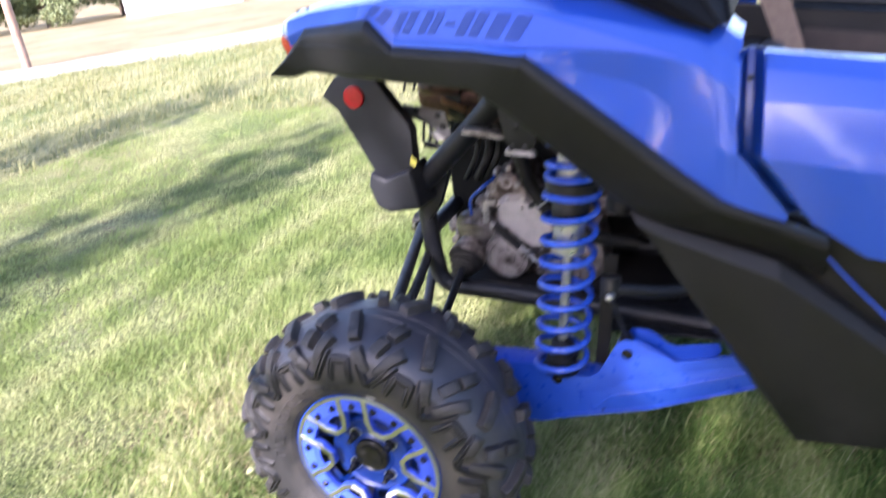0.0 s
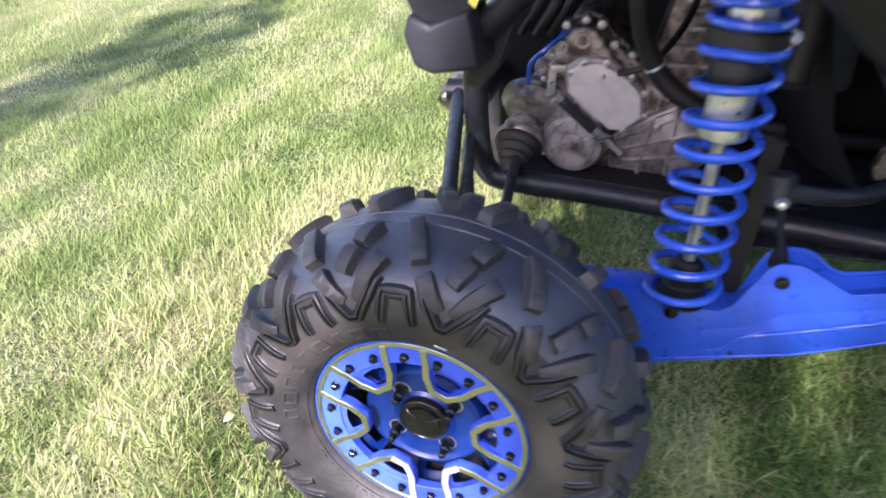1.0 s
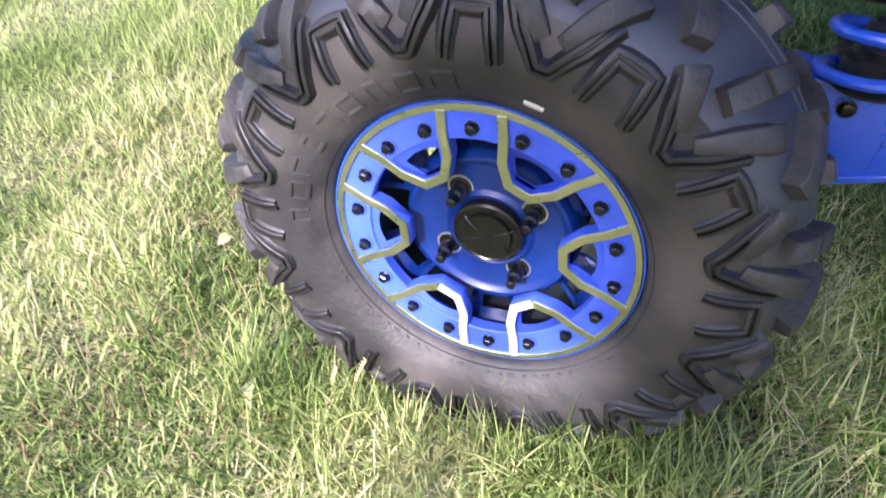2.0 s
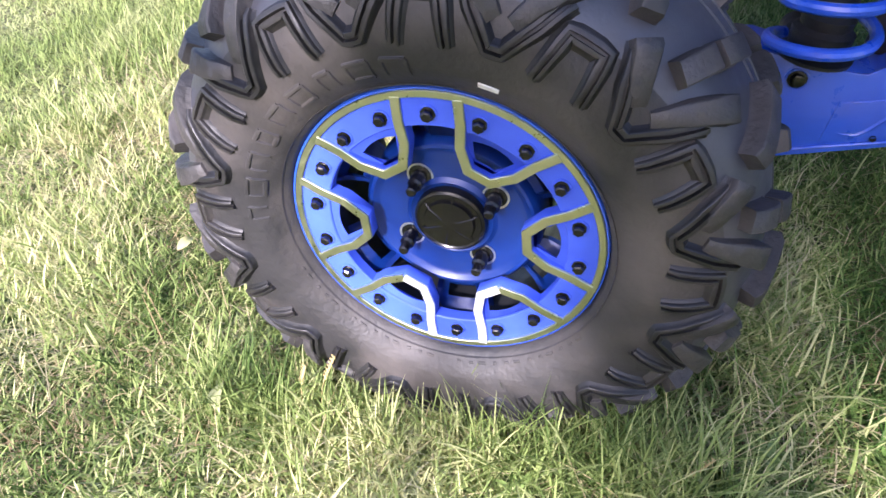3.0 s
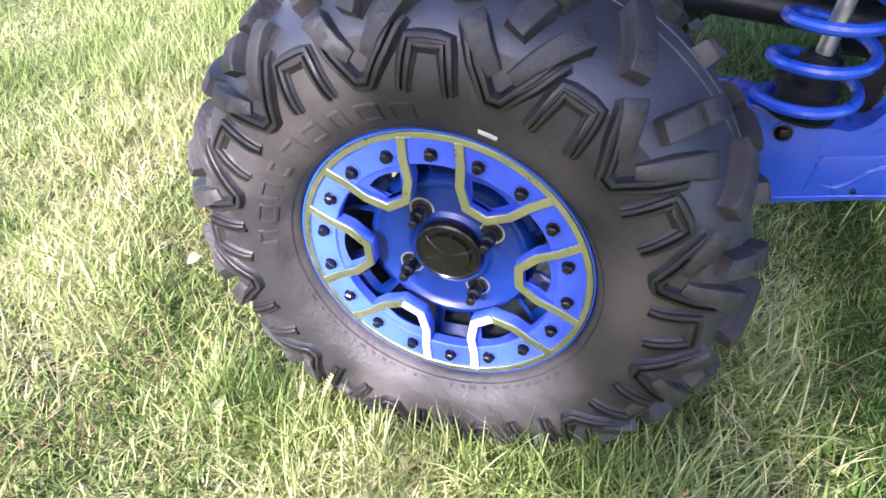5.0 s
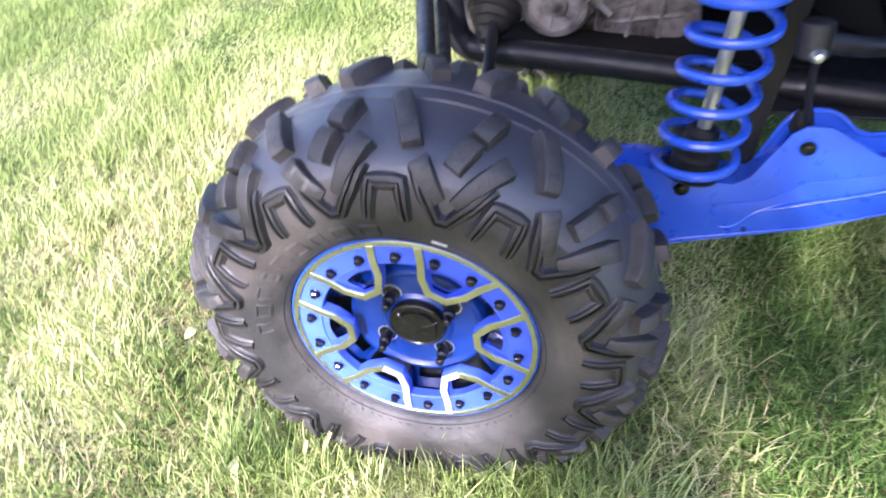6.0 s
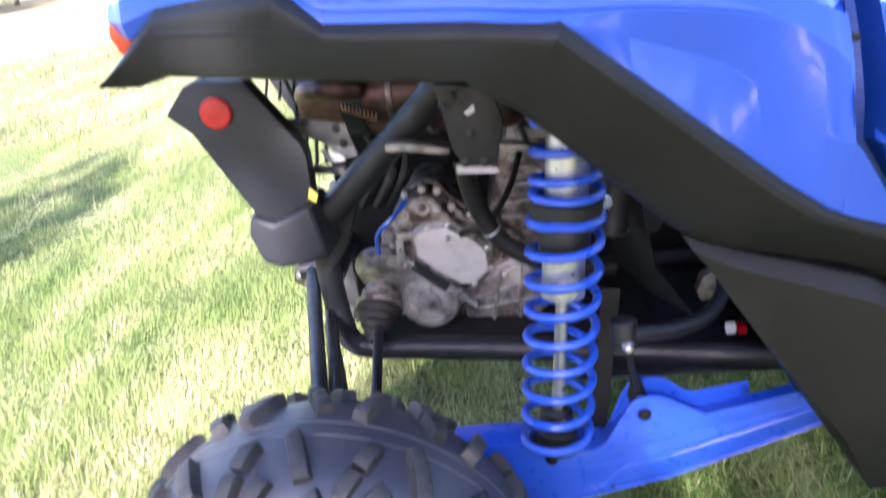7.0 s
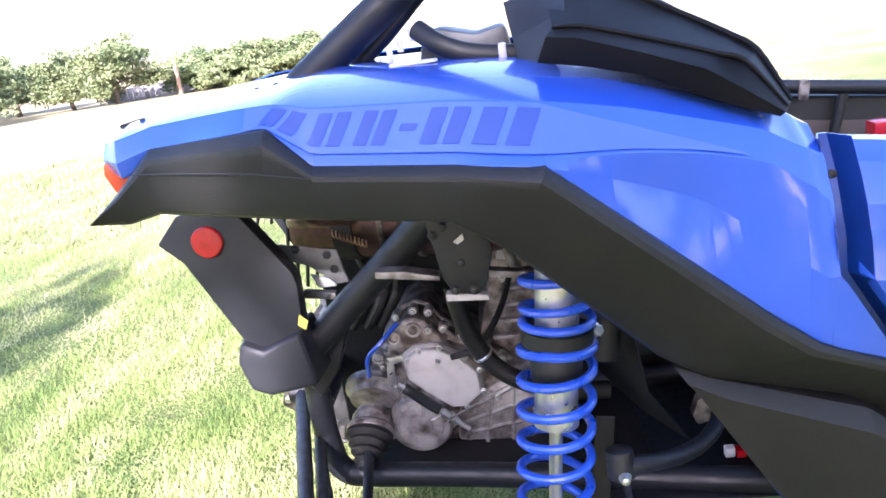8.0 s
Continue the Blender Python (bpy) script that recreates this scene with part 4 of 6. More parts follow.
# ---- black fender flare ----
UP = [(-0.262, 0.300, 1.304), (-0.205, 0.297, 1.350), (-0.134, 0.290, 1.412), (0.088, 0.190, 1.429), (0.153, 0.180, 1.371), (0.360, 0.124, 1.358), (0.479, 0.090, 1.347), (0.666, 0.128, 1.182), (0.789, 0.145, 1.075), (0.850, 0.142, 1.030), (0.965, 0.180, 0.972), (1.05, 0.205, 0.928)]
LO = [(-0.258, 0.302, 1.301), (-0.200, 0.302, 1.293), (-0.136, 0.285, 1.308), (0.070, 0.205, 1.298), (0.160, 0.180, 1.292), (0.345, 0.138, 1.279), (0.416, 0.132, 1.232), (0.531, 0.172, 1.113), (0.630, 0.212, 1.006), (0.700, 0.235, 0.952), (0.92, 0.262, 0.885), (1.05, 0.275, 0.82)]
secs = []
for u, l in zip(UP, LO):
    u, l = Vector(u), Vector(l)
    out = Vector((0, -0.010, 0))
    secs.append([u + Vector((0, 0.045, -0.004)), u + Vector((0, 0.022, 0.003)), u + Vector((0, 0.010, 0.001)), u.lerp(l, 0.06) + out * 0.1, u.lerp(l, 0.13) + out * 0.8, u.lerp(l, 0.22) + out, u.lerp(l, 0.82) + out * 0.7, u.lerp(l, 0.95) + out * 0.3, l + Vector((0, 0.006, 0)), l + Vector((0, 0.05, 0.016))])
flare = part("fender_flare", loft(secs, 0.004, 0.003), BLACK_PL, vehicle, "black moulded plastic fender flare", 60)
part("flare_groove", bar([Vector(p) for p in ((-0.165, 0.282, 1.379), (-0.06, 0.236, 1.378), (0.06, 0.183, 1.374), (0.15, 0.164, 1.360))], 0.0012, 6), GREY_PL, flare)

# ---- blue rear fender ----
FEN = [  # x, then (y, z) of flare edge, lower face, crease, shoulder, crest, inner edge
    (-0.243, (0.352, 1.392), (0.354, 1.399), (0.358, 1.407), (0.372, 1.424), (0.43, 1.438), (0.75, 1.446)),
    (-0.205, (0.318, 1.382), (0.321, 1.394), (0.326, 1.408), (0.335, 1.430), (0.41, 1.449), (0.75, 1.455)),
    (-0.134, (0.300, 1.410), (0.300, 1.418), (0.303, 1.427), (0.325, 1.446), (0.40, 1.462), (0.75, 1.470)),
    (0.088, (0.200, 1.420), (0.203, 1.430), (0.210, 1.440), (0.250, 1.462), (0.36, 1.480), (0.75, 1.485)),
    (0.153, (0.187, 1.364), (0.186, 1.376), (0.190, 1.388), (0.240, 1.450), (0.36, 1.484), (0.75, 1.488)),
    (0.360, (0.132, 1.350), (0.132, 1.362), (0.138, 1.374), (0.200, 1.440), (0.34, 1.477), (0.70, 1.485)),
    (0.479, (0.100, 1.338), (0.110, 1.350), (0.122, 1.360), (0.185, 1.425), (0.33, 1.464), (0.62, 1.475)),
    (0.600, (0.122, 1.236), (0.158, 1.300), (0.150, 1.344), (0.190, 1.400), (0.32, 1.442), (0.56, 1.450)),
    (0.700, (0.142, 1.148), (0.185, 1.255), (0.170, 1.326), (0.205, 1.370), (0.31, 1.410), (0.50, 1.418)),
    (0.790, (0.155, 1.068), (0.172, 1.190), (0.182, 1.300), (0.215, 1.342), (0.30, 1.374), (0.45, 1.382)),
    (0.850, (0.152, 1.024), (0.154, 1.140), (0.182, 1.258), (0.215, 1.308), (0.285, 1.346), (0.42, 1.354)),
    (0.874, (0.160, 1.006), (0.154, 1.132), (0.182, 1.235), (0.215, 1.292), (0.275, 1.330), (0.40, 1.338)),
]


def refined(rows, steps=4):
    """More stations, smoothly between those ahead of the wheel and straight between the others."""
    out = []
    for i in range(len(rows) - 1):
        for q in range(steps):
            u = q / steps
            line = [rows[i][0] + (rows[i + 1][0] - rows[i][0]) * u]
            for k in range(1, 7):
                b, c = Vector(rows[i][k]), Vector(rows[i + 1][k])
                if rows[i][0] > 0.3 and k > 1 or k > 3:
                    a = Vector(rows[max(i - 1, 0)][k])
                    d = Vector(rows[min(i + 2, len(rows) - 1)][k])
                    ma = (c - a) * 0.5
                    mb = (d - b) * 0.5
                    h = (2 * u ** 3 - 3 * u ** 2 + 1, u ** 3 - 2 * u ** 2 + u, 3 * u ** 2 - 2 * u ** 3, u ** 3 - u ** 2)
                    line.append(b * h[0] + ma * h[1] + c * h[2] + mb * h[3])
                else:
                    line.append(b.lerp(c, u))
            out.append(line)
    return out + [[rows[-1][0], *[Vector(p) for p in rows[-1][1:]]]]


FEN = [(f[0], f[1], tuple(Vector(f[1]).lerp(Vector(f[4]), 0.10)), tuple(Vector(f[1]).lerp(Vector(f[4]), 0.22)), *f[4:]) if -0.2 < f[0] < 0.5 else f for f in FEN]
FEN = refined(FEN)


def fender(x, t):
    """A place on the fender's skin: x along it, t up its section (0 flare edge, 2 crease, 3 shoulder, 4 crest)."""
    xs = [f[0] for f in FEN]
    k = min(max(int(np.searchsorted(xs, x)) - 1, 0), len(xs) - 2)
    u = (x - xs[k]) / (xs[k + 1] - xs[k])
    i = min(int(t), 4)
    w = t - i
    pick = lambda f: Vector(f[1 + i]).lerp(Vector(f[2 + i]), w)
    yz = pick(FEN[k]).lerp(pick(FEN[k + 1]), u)
    return Vector((x, yz.x, yz.y))


secs = [[Vector((f[0], y + (0.012 if k == 0 else 0), z - (0.014 if k == 0 else 0))) for k, (y, z) in enumerate(f[1:])] for f in FEN]
blue = part("rear_fender", loft(secs, 0.004, 0.004, (0, 0.7, -0.7)), BLUE, vehicle, "glossy blue plastic rear fender", 45)
part("fender_tip", loft([[(0.870, 0.156, 1.137), (0.870, 0.168, 0.995)], [(0.884, 0.157, 1.122), (0.884, 0.172, 0.985)], [(0.971, 0.200, 0.992), (0.968, 0.205, 0.955)]], 0.004), BLUE, blue)
for x, t in ((-0.18, 3.9), (0.02, 4.15), (0.05, 4.2), (0.40, 4.1)):
    part("fender_screw", lathe([(-0.002, 0.0055), (0.0015, 0.005), (0.002, 0.002)], fender(x, t), (0, -0.3, 1), 12), BLACK_PL, blue)


def decal(corners, mat, name, lift=0.0016, n=6):
    """A thin film on the fender: corners as (x, t), four of them."""
    bm = bmesh.new()
    g = []
    for i in range(n + 1):
        row = []
        for j in range(n + 1):
            a = Vector(corners[0]).lerp(Vector(corners[1]), i / n)
            b = Vector(corners[3]).lerp(Vector(corners[2]), i / n)
            q = a.lerp(b, j / n)
            row.append(bm.verts.new(fender(q.x, q.y) + lift * Vector((0, -0.75, 0.6))))
        g.append(row)
    for a, b in zip(g, g[1:]):
        for j in range(n):
            bm.faces.new((a[j], a[j + 1], b[j + 1], b[j]))
    return part(name, bm, mat, blue)


# pale film that paints in the sky's reflection, and the maker's mark, as plain slanted shapes
decal([(0.05, 2.06), (0.48, 2.06), (0.48, 2.95), (0.05, 2.95)], SKY_FILM, "pale_graphic", 0.003, 30)
decal([(0.48, 2.06), (0.76, 2.08), (0.76, 2.12), (0.48, 2.95)], SKY_FILM, "pale_graphic", 0.003, 30)
for x0, x1, t0, t1 in ((0.075, 0.125, 2.2, 2.85), (0.145, 0.195, 2.2, 2.85), (0.215, 0.262, 2.2, 2.85), (0.276, 0.300, 2.45, 2.58), (0.312, 0.368, 2.2, 2.85), (0.385, 0.462, 2.2, 2.85)):
    lean = 0.035
    for a, b in ((x0, x0 + 0.42 * (x1 - x0)), (x0 + 0.58 * (x1 - x0), x1)) if t1 > 2.6 else ((x0, x1),):
        decal([(a + lean * (t0 - 2.2), t0), (b + lean * (t0 - 2.2), t0), (b + lean * (t1 - 2.2), t1), (a + lean * (t1 - 2.2), t1)], DECAL, "mark", 0.0042, 10)

lamp = part("tail_lamp", slab([(-0.236, 1.338), (-0.250, 1.372), (-0.246, 1.394), (-0.205, 1.388), (-0.180, 1.372), (-0.205, 1.342)], 0.352, 0.56, 0.008), ORANGE, vehicle, "orange and red tail lamp at the rear corner")

# ---- door side, skirt and sill ----
DOOR = [
    (0.906, (0.190, 0.985), (0.170, 1.130), (0.200, 1.232), (0.232, 1.285), (0.274, 1.304), (0.30, 1.304)),
    (0.918, (0.180, 0.980), (0.148, 1.125), (0.178, 1.228), (0.212, 1.282), (0.262, 1.304), (0.30, 1.304)),
    (1.10, (0.175, 0.915), (0.140, 1.10), (0.168, 1.205), (0.205, 1.255), (0.258, 1.280), (0.30, 1.280)),
    (1.40, (0.170, 0.86), (0.120, 1.07), (0.150, 1.18), (0.190, 1.225), (0.25, 1.25), (0.30, 1.25)),
    (2.00, (0.170, 0.84), (0.110, 1.06), (0.140, 1.17), (0.180, 1.21), (0.24, 1.235), (0.30, 1.235)),
]
door = part("door_panel", loft([[Vector((f[0] + 0.07 * max(0, 1.11 - z) * (k == 0) + (0.09 if k == 0 and x > 0.9 and f[0] < 1 else 0), y, z)) for k, (y, z) in enumerate(f[1:])] for f in DOOR for x in (f[0],)], 0.006, 0.008), BLUE, vehicle, "glossy blue door panel", 28)
part("door_screw", lathe([(0, 0.0065), (0.003, 0.006), (0.004, 0.002)], (0.891, 0.229, 1.262), (0, -1, 0.2), 16), BLACK_PL, vehicle)
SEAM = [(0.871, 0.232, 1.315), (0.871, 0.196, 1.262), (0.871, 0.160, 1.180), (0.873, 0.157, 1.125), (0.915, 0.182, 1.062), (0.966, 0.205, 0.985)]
# the groove takes the wheel's dark blue, so its shade is in the colour
part("seam_channel", loft([[(x, y, z), (x + 0.014, y + 0.034, z), (x + 0.026, y + 0.034, z), (x + 0.044, y - 0.006, z)] for x, y, z in SEAM], 0.006), BLUE_DISH, vehicle, "recessed seam before the door, coloured darker for its shade")
SK_T = [(0.655, 0.226, 0.980), (0.720, 0.230, 0.950), (0.960, 0.243, 0.866), (1.180, 0.270, 0.690), (1.50, 0.285, 0.52), (2.0, 0.29, 0.50)]
SK_M = [(0.672, 0.212, 0.955), (0.735, 0.215, 0.920), (0.965, 0.222, 0.830), (1.190, 0.245, 0.655), (1.50, 0.27, 0.50), (2.0, 0.28, 0.47)]
SK_B = [(0.690, 0.222, 0.930), (0.790, 0.222, 0.770), (0.945, 0.232, 0.545), (1.190, 0.255, 0.500), (1.50, 0.27, 0.47), (2.0, 0.28, 0.44)]
SK_E = [(0.700, 0.235, 0.918), (0.805, 0.240, 0.748), (1.020, 0.275, 0.385), (1.200, 0.280, 0.388), (1.50, 0.285, 0.39), (2.0, 0.29, 0.39)]
skirt = part("side_skirt", loft([[Vector(a) + Vector((0, 0.03, 0.004)), a, b, c, e, Vector(e) + Vector((0.02, 0.04, 0))] for a, b, c, e in zip(SK_T, SK_M, SK_B, SK_E)], 0.004, 0.005), BLACK_PL, vehicle, "black moulded side skirt ahead of the wheel")
part("sill_panel", loft([[(0.66, 0.275, 0.99), (0.70, 0.29, 0.90)], [(0.95, 0.275, 0.97), (0.95, 0.30, 0.80)], [(1.15, 0.27, 0.93), (1.15, 0.30, 0.62)], [(2.0, 0.27, 0.90), (2.0, 0.31, 0.42)]], 0.01), BLACK_PL, vehicle, "black panel under the door")
part("sill_trim", bar([(0.99, 0.262, 0.945), (1.10, 0.258, 0.82), (1.25, 0.262, 0.66), (1.5, 0.268, 0.5)], 0.0035, 8), BLUE, vehicle)

# ---- cowl, cage and what shows above the fender ----
COWL = [  # lower edge, top of the dark undercut, ridge, crest, back
    ((0.491, 0.300, 1.466), (0.506, 0.285, 1.503), (0.519, 0.310, 1.512), (0.525, 0.45, 1.555), (0.56, 0.70, 1.58)),
    ((0.562, 0.275, 1.453), (0.549, 0.255, 1.497), (0.563, 0.296, 1.508), (0.611, 0.46, 1.570), (0.63, 0.70, 1.60)),
    ((0.633, 0.250, 1.434), (0.630, 0.228, 1.468), (0.669, 0.285, 1.474), (0.727, 0.42, 1.505), (0.74, 0.70, 1.54)),
    ((0.698, 0.235, 1.403), (0.717, 0.217, 1.434), (0.745, 0.272, 1.447), (0.791, 0.38, 1.465), (0.80, 0.70, 1.50)),
    ((0.753, 0.226, 1.379), (0.762, 0.216, 1.404), (0.783, 0.262, 1.431), (0.828, 0.35, 1.435), (0.84, 0.70, 1.47)),
    ((0.817, 0.222, 1.355), (0.823, 0.218, 1.361), (0.832, 0.235, 1.365), (0.849, 0.27, 1.367), (0.87, 0.70, 1.40)),
]
cowl = part("air_intake_cowl", loft([[Vector(p) for p in row[1:]] for row in COWL], 0.008, 0.0035), COWL_PL, vehicle, "black faceted air intake cowl with a dark undercut", 20)
part("undercut", loft([[Vector(p) for p in row[:2]] for row in COWL], 0.008, 0.002), COWL_PL, cowl, "dark undercut of the cowl")
for q, r in ((2, 0.0045), (3, 0.0060)):
    part("cowl_ridge", bar([Vector(row[q]) + Vector((0, 0, 0.002)) for row in COWL], [r * 0.6, r, r, r, r, r * 0.5], 8, 4), COWL_PL, cowl)
part("inner_facet", loft([[(0.454, 0.50, 1.560), (0.560, 0.50, 1.585)], [(0.462, 0.44, 1.500), (0.545, 0.37, 1.535)], [(0.470, 0.40, 1.455), (0.530, 0.32, 1.460)]], 0.008, 0.003), GREY_PL, cowl)
cage = part("roll_cage_tube", bar([(-0.06, 0.60, 1.36), (0.06, 0.60, 1.465), (0.235, 0.60, 1.585), (0.60, 0.60, 1.84), (0.9, 0.62, 1.92)], 0.034, 18), BLACK_ST, vehicle, "thick black roll cage tube")
part("cage_brace", bar([(0.13, 0.66, 1.46), (0.22, 0.66, 1.53), (0.30, 0.64, 1.60), (0.5, 0.62, 1.76)], 0.018, 12), BLACK_ST, cage)
airbox = part("air_box", slab([(0.285, 1.44), (0.300, 1.50), (0.325, 1.535), (0.40, 1.515), (0.455, 1.525), (0.47, 1.44)], 0.52, 0.75, 0.012), GREY_PL, vehicle, "dark grey air box behind the cowl")
part("intake_hose", bar([(0.30, 0.50, 1.535), (0.34, 0.47, 1.505), (0.39, 0.46, 1.485), (0.45, 0.46, 1.475), (0.50, 0.46, 1.475)], 0.018, 12, 4), BLACK_PL, airbox)
part("hose_clip", box((0.437, 0.438, 1.462), (0.450, 0.462, 1.496), 0.003), ALU_PLATE, airbox)
for k in range(4):
    part("warning_strip", box((0.205 + 0.022 * k, 0.60, 1.465 + 0.016 * k), (0.216 + 0.022 * k, 0.61, 1.490 + 0.016 * k), 0.002), WHITE, airbox)
part("white_trim", box((0.255, 0.405, 1.482), (0.335, 0.425, 1.4875), 0.002), WHITE, airbox)
# cabin
cabin = part("cabin_back", box((0.80, 0.60, 0.85), (0.90, 1.45, 1.14), 0.03), DARK, vehicle, "dark cabin interior")
part("cabin_floor", box((0.9, 0.35, 0.55), (2.0, 1.5, 0.60), 0.02), DARK, cabin)
far = part("far_door", slab([(0.80, 0.60), (0.80, 1.250), (1.25, 1.195), (2.2, 1.075), (2.2, 0.60)], 1.45, 1.495, 0.015), BLACK_PL, vehicle, "black inside of the opposite door")
part("far_rail", bar([(0.90, 1.42, 1.262), (1.243, 1.42, 1.223), (1.49, 1.42, 1.190), (2.2, 1.42, 1.10)], 0.021, 12), BLACK_ST, far)
part("far_post", bar([(1.424, 1.42, 1.19), (1.40, 1.42, 1.08), (1.39, 1.42, 0.95)], 0.014, 10), BLACK_ST, far)
part("rail_clip", slab([(1.288, 1.237), (1.318, 1.233), (1.314, 1.178), (1.286, 1.182)], 1.392, 1.400, 0.002), ALU_BROWN, far, "grey metal clip on the rail")
part("far_strip", slab([(1.02, 1.155), (1.25, 1.12), (2.1, 1.02), (2.1, 0.90), (1.02, 0.99)], 1.438, 1.447, 0.003), TRIM_BROWN, far)
belt = part("shoulder_strap", loft([[(0.86, 1.25, 1.33), (0.945, 1.25, 1.33)], [(0.888, 1.25, 1.277), (0.975, 1.25, 1.270)], [(0.942, 1.25, 1.13), (1.022, 1.25, 1.124)], [(0.95, 1.24, 1.03), (1.02, 1.24, 1.03)]], 0.004), TAN, vehicle, "tan shoulder strap hanging in the cabin")
part("buckle", box((1.385, 1.15, 1.085), (1.445, 1.21, 1.140), 0.012), RED, vehicle, "red plastic grip in the cabin")
part("seat_back", slab([(0.90, 0.80), (0.88, 1.10), (0.90, 1.175), (0.96, 1.165), (1.00, 1.02), (1.02, 0.80)], 0.95, 1.2, 0.03, 3), GREY_PL, vehicle, "dark seat back in the cabin")

# ---- the vehicle's far side: the same parts, mirrored across its middle ----
def mirrored(ob, parent):
    twin = new(ob.name.split(".")[0], ob.data)
    twin.parent = parent
    if parent is vehicle:
        twin.matrix_basis = Matrix.Translation((0, 1.80, 0)) @ Matrix.Diagonal((1, -1, 1, 1)) @ ob.matrix_basis
    else:
        twin.matrix_basis = ob.matrix_basis
    return twin


for ob in (blue, flare, skirt, door, arm, guard):
    twin = mirrored(ob, vehicle)
    if ob is door:
        twin.location.z -= 0.07
far_wheel = mirrored(wheel, vehicle)
far_tyre = mirrored(tyre, far_wheel)
for ob in list(tyre.children):
    if ob.name.startswith("tread_lug"):
        mirrored(ob, far_tyre)
part("bed_floor", box((-0.25, 0.45, 1.425), (0.50, 1.35, 1.445), 0.004), DARK, vehicle, "dark cargo bed between the fenders")

# ================= ground =================
def ground_z(x, y):
    d = math.hypot(x, y)
    z = 0.012 * math.sin(x * 1.7 + 0.5) * math.cos(y * 1.3) + 0.05 * math.sin(x * 0.31 + y * 0.2) * min(1, d / 4)
    return z * min(1, max(0, d - 0.5)) - 0.02 - 0.030 * max(0.0, d - 14) * (1 if d < 65 else 65 / d)


def turf_material():
    m = bpy.data.materials.new("mown_turf")
    m.use_nodes = True
    n, l = m.node_tree.nodes, m.node_tree.links
    p = n["Principled BSDF"]
    p.inputs["Roughness"].default_value = 0.9
    p.inputs["Specular IOR Level"].default_value = 0.2
    tc = n.new("ShaderNodeTexCoord")

    def noise_fac(scale, detail, lo, hi, rough=0.6):
        t = n.new("ShaderNodeTexNoise")
        t.inputs["Scale"].default_value, t.inputs["Detail"].default_value, t.inputs["Roughness"].default_value = scale, detail, rough
        l.new(tc.outputs["Object"], t.inputs["Vector"])
        r = n.new("ShaderNodeMapRange")
        r.inputs[1].default_value, r.inputs[2].default_value = lo, hi
        l.new(t.outputs["Fac"], r.inputs[0])
        return r.outputs[0]

    def mix(a, b, f):
        x = n.new("ShaderNodeMix")
        x.data_type = "RGBA"
        for s, v in ((6, a), (7, b)):
            if isinstance(v, tuple):
                x.inputs[s].default_value = (*v, 1)
            else:
                l.new(v, x.inputs[s])
        l.new(f, x.inputs[0])
        return x.outputs[2]

    green = mix((0.06, 0.095, 0.02), (0.18, 0.20, 0.06), noise_fac(0.9, 6, 0.38, 0.62))
    dry = mix(green, (0.46, 0.43, 0.25), noise_fac(0.35, 7, 0.52, 0.72))
    fine = mix(dry, (0.022, 0.032, 0.010), noise_fac(38, 8, 0.42, 0.66, 0.75))
    earth = mix(fine, (0.10, 0.065, 0.045), noise_fac(7, 8, 0.55, 0.68, 0.7))
    # the pale road, and dry pale ground beyond it, by distance across the field
    geo = n.new("ShaderNodeVectorMath")
    geo.operation = "DOT_PRODUCT"
    geo.inputs[1].default_value = (-0.606, 0.795, 0)
    l.new(tc.outputs["Object"], geo.inputs[0])
    wob = n.new("ShaderNodeMath")
    wob.operation = "MULTIPLY_ADD"
    wob.inputs[1].default_value = 1.0
    l.new(noise_fac(0.6, 5, 0.3, 0.7), wob.inputs[0])
    l.new(geo.outputs["Value"], wob.inputs[2])
    def band(lo, hi):
        r = n.new("ShaderNodeMapRange")
        r.inputs[1].default_value, r.inputs[2].default_value = lo, hi
        l.new(wob.outputs[0], r.inputs[0])
        return r.outputs[0]
    straw = mix(earth, mix((0.20, 0.24, 0.09), (0.38, 0.35, 0.17), noise_fac(0.45, 7, 0.4, 0.6)), band(3.5, 9.0))
    road = mix(straw, (0.50, 0.48, 0.44), band(14.3, 14.9))
    beyond = mix(road, mix((0.30, 0.24, 0.13), (0.40, 0.33, 0.19), noise_fac(0.5, 5, 0.4, 0.6)), band(17.6, 18.4))
    l.new(beyond, p.inputs["Base Color"])
    b = n.new("ShaderNodeBump")
    b.inputs["Strength"].default_value, b.inputs["Distance"].default_value = 0.9, 0.03
    t = n.new("ShaderNodeTexNoise")
    t.inputs["Scale"].default_value, t.inputs["Detail"].default_value = 45, 8
    l.new(tc.outputs["Object"], t.inputs["Vector"])
    l.new(t.outputs["Fac"], b.inputs["Height"])
    l.new(b.outputs[0], p.inputs["Normal"])
    return m


TURF = turf_material()
bm = bmesh.new()
edge_steps = sorted({0.0, *[round(s * v, 3) for s in (-1, 1) for v in (0.3, 0.6, 0.9, 1.2, 1.6, 2, 2.5, 3, 3.7, 4.5, 5.5, 6.7, 8, 10, 12, 14, 17, 20, 25, 30, 38, 48, 60, 80, 120, 200, 400, 900)]})
grid = [[bm.verts.new((x, y, ground_z(x, y))) for y in edge_steps] for x in edge_steps]
for a, b in zip(grid, grid[1:]):
    for j in range(len(edge_steps) - 1):
        bm.faces.new((a[j], b[j], b[j + 1], a[j + 1]))
tagged(part("ground", bm, TURF), "mown lawn with dry patches, a pale road and dry field beyond", "ground", kind="structure")


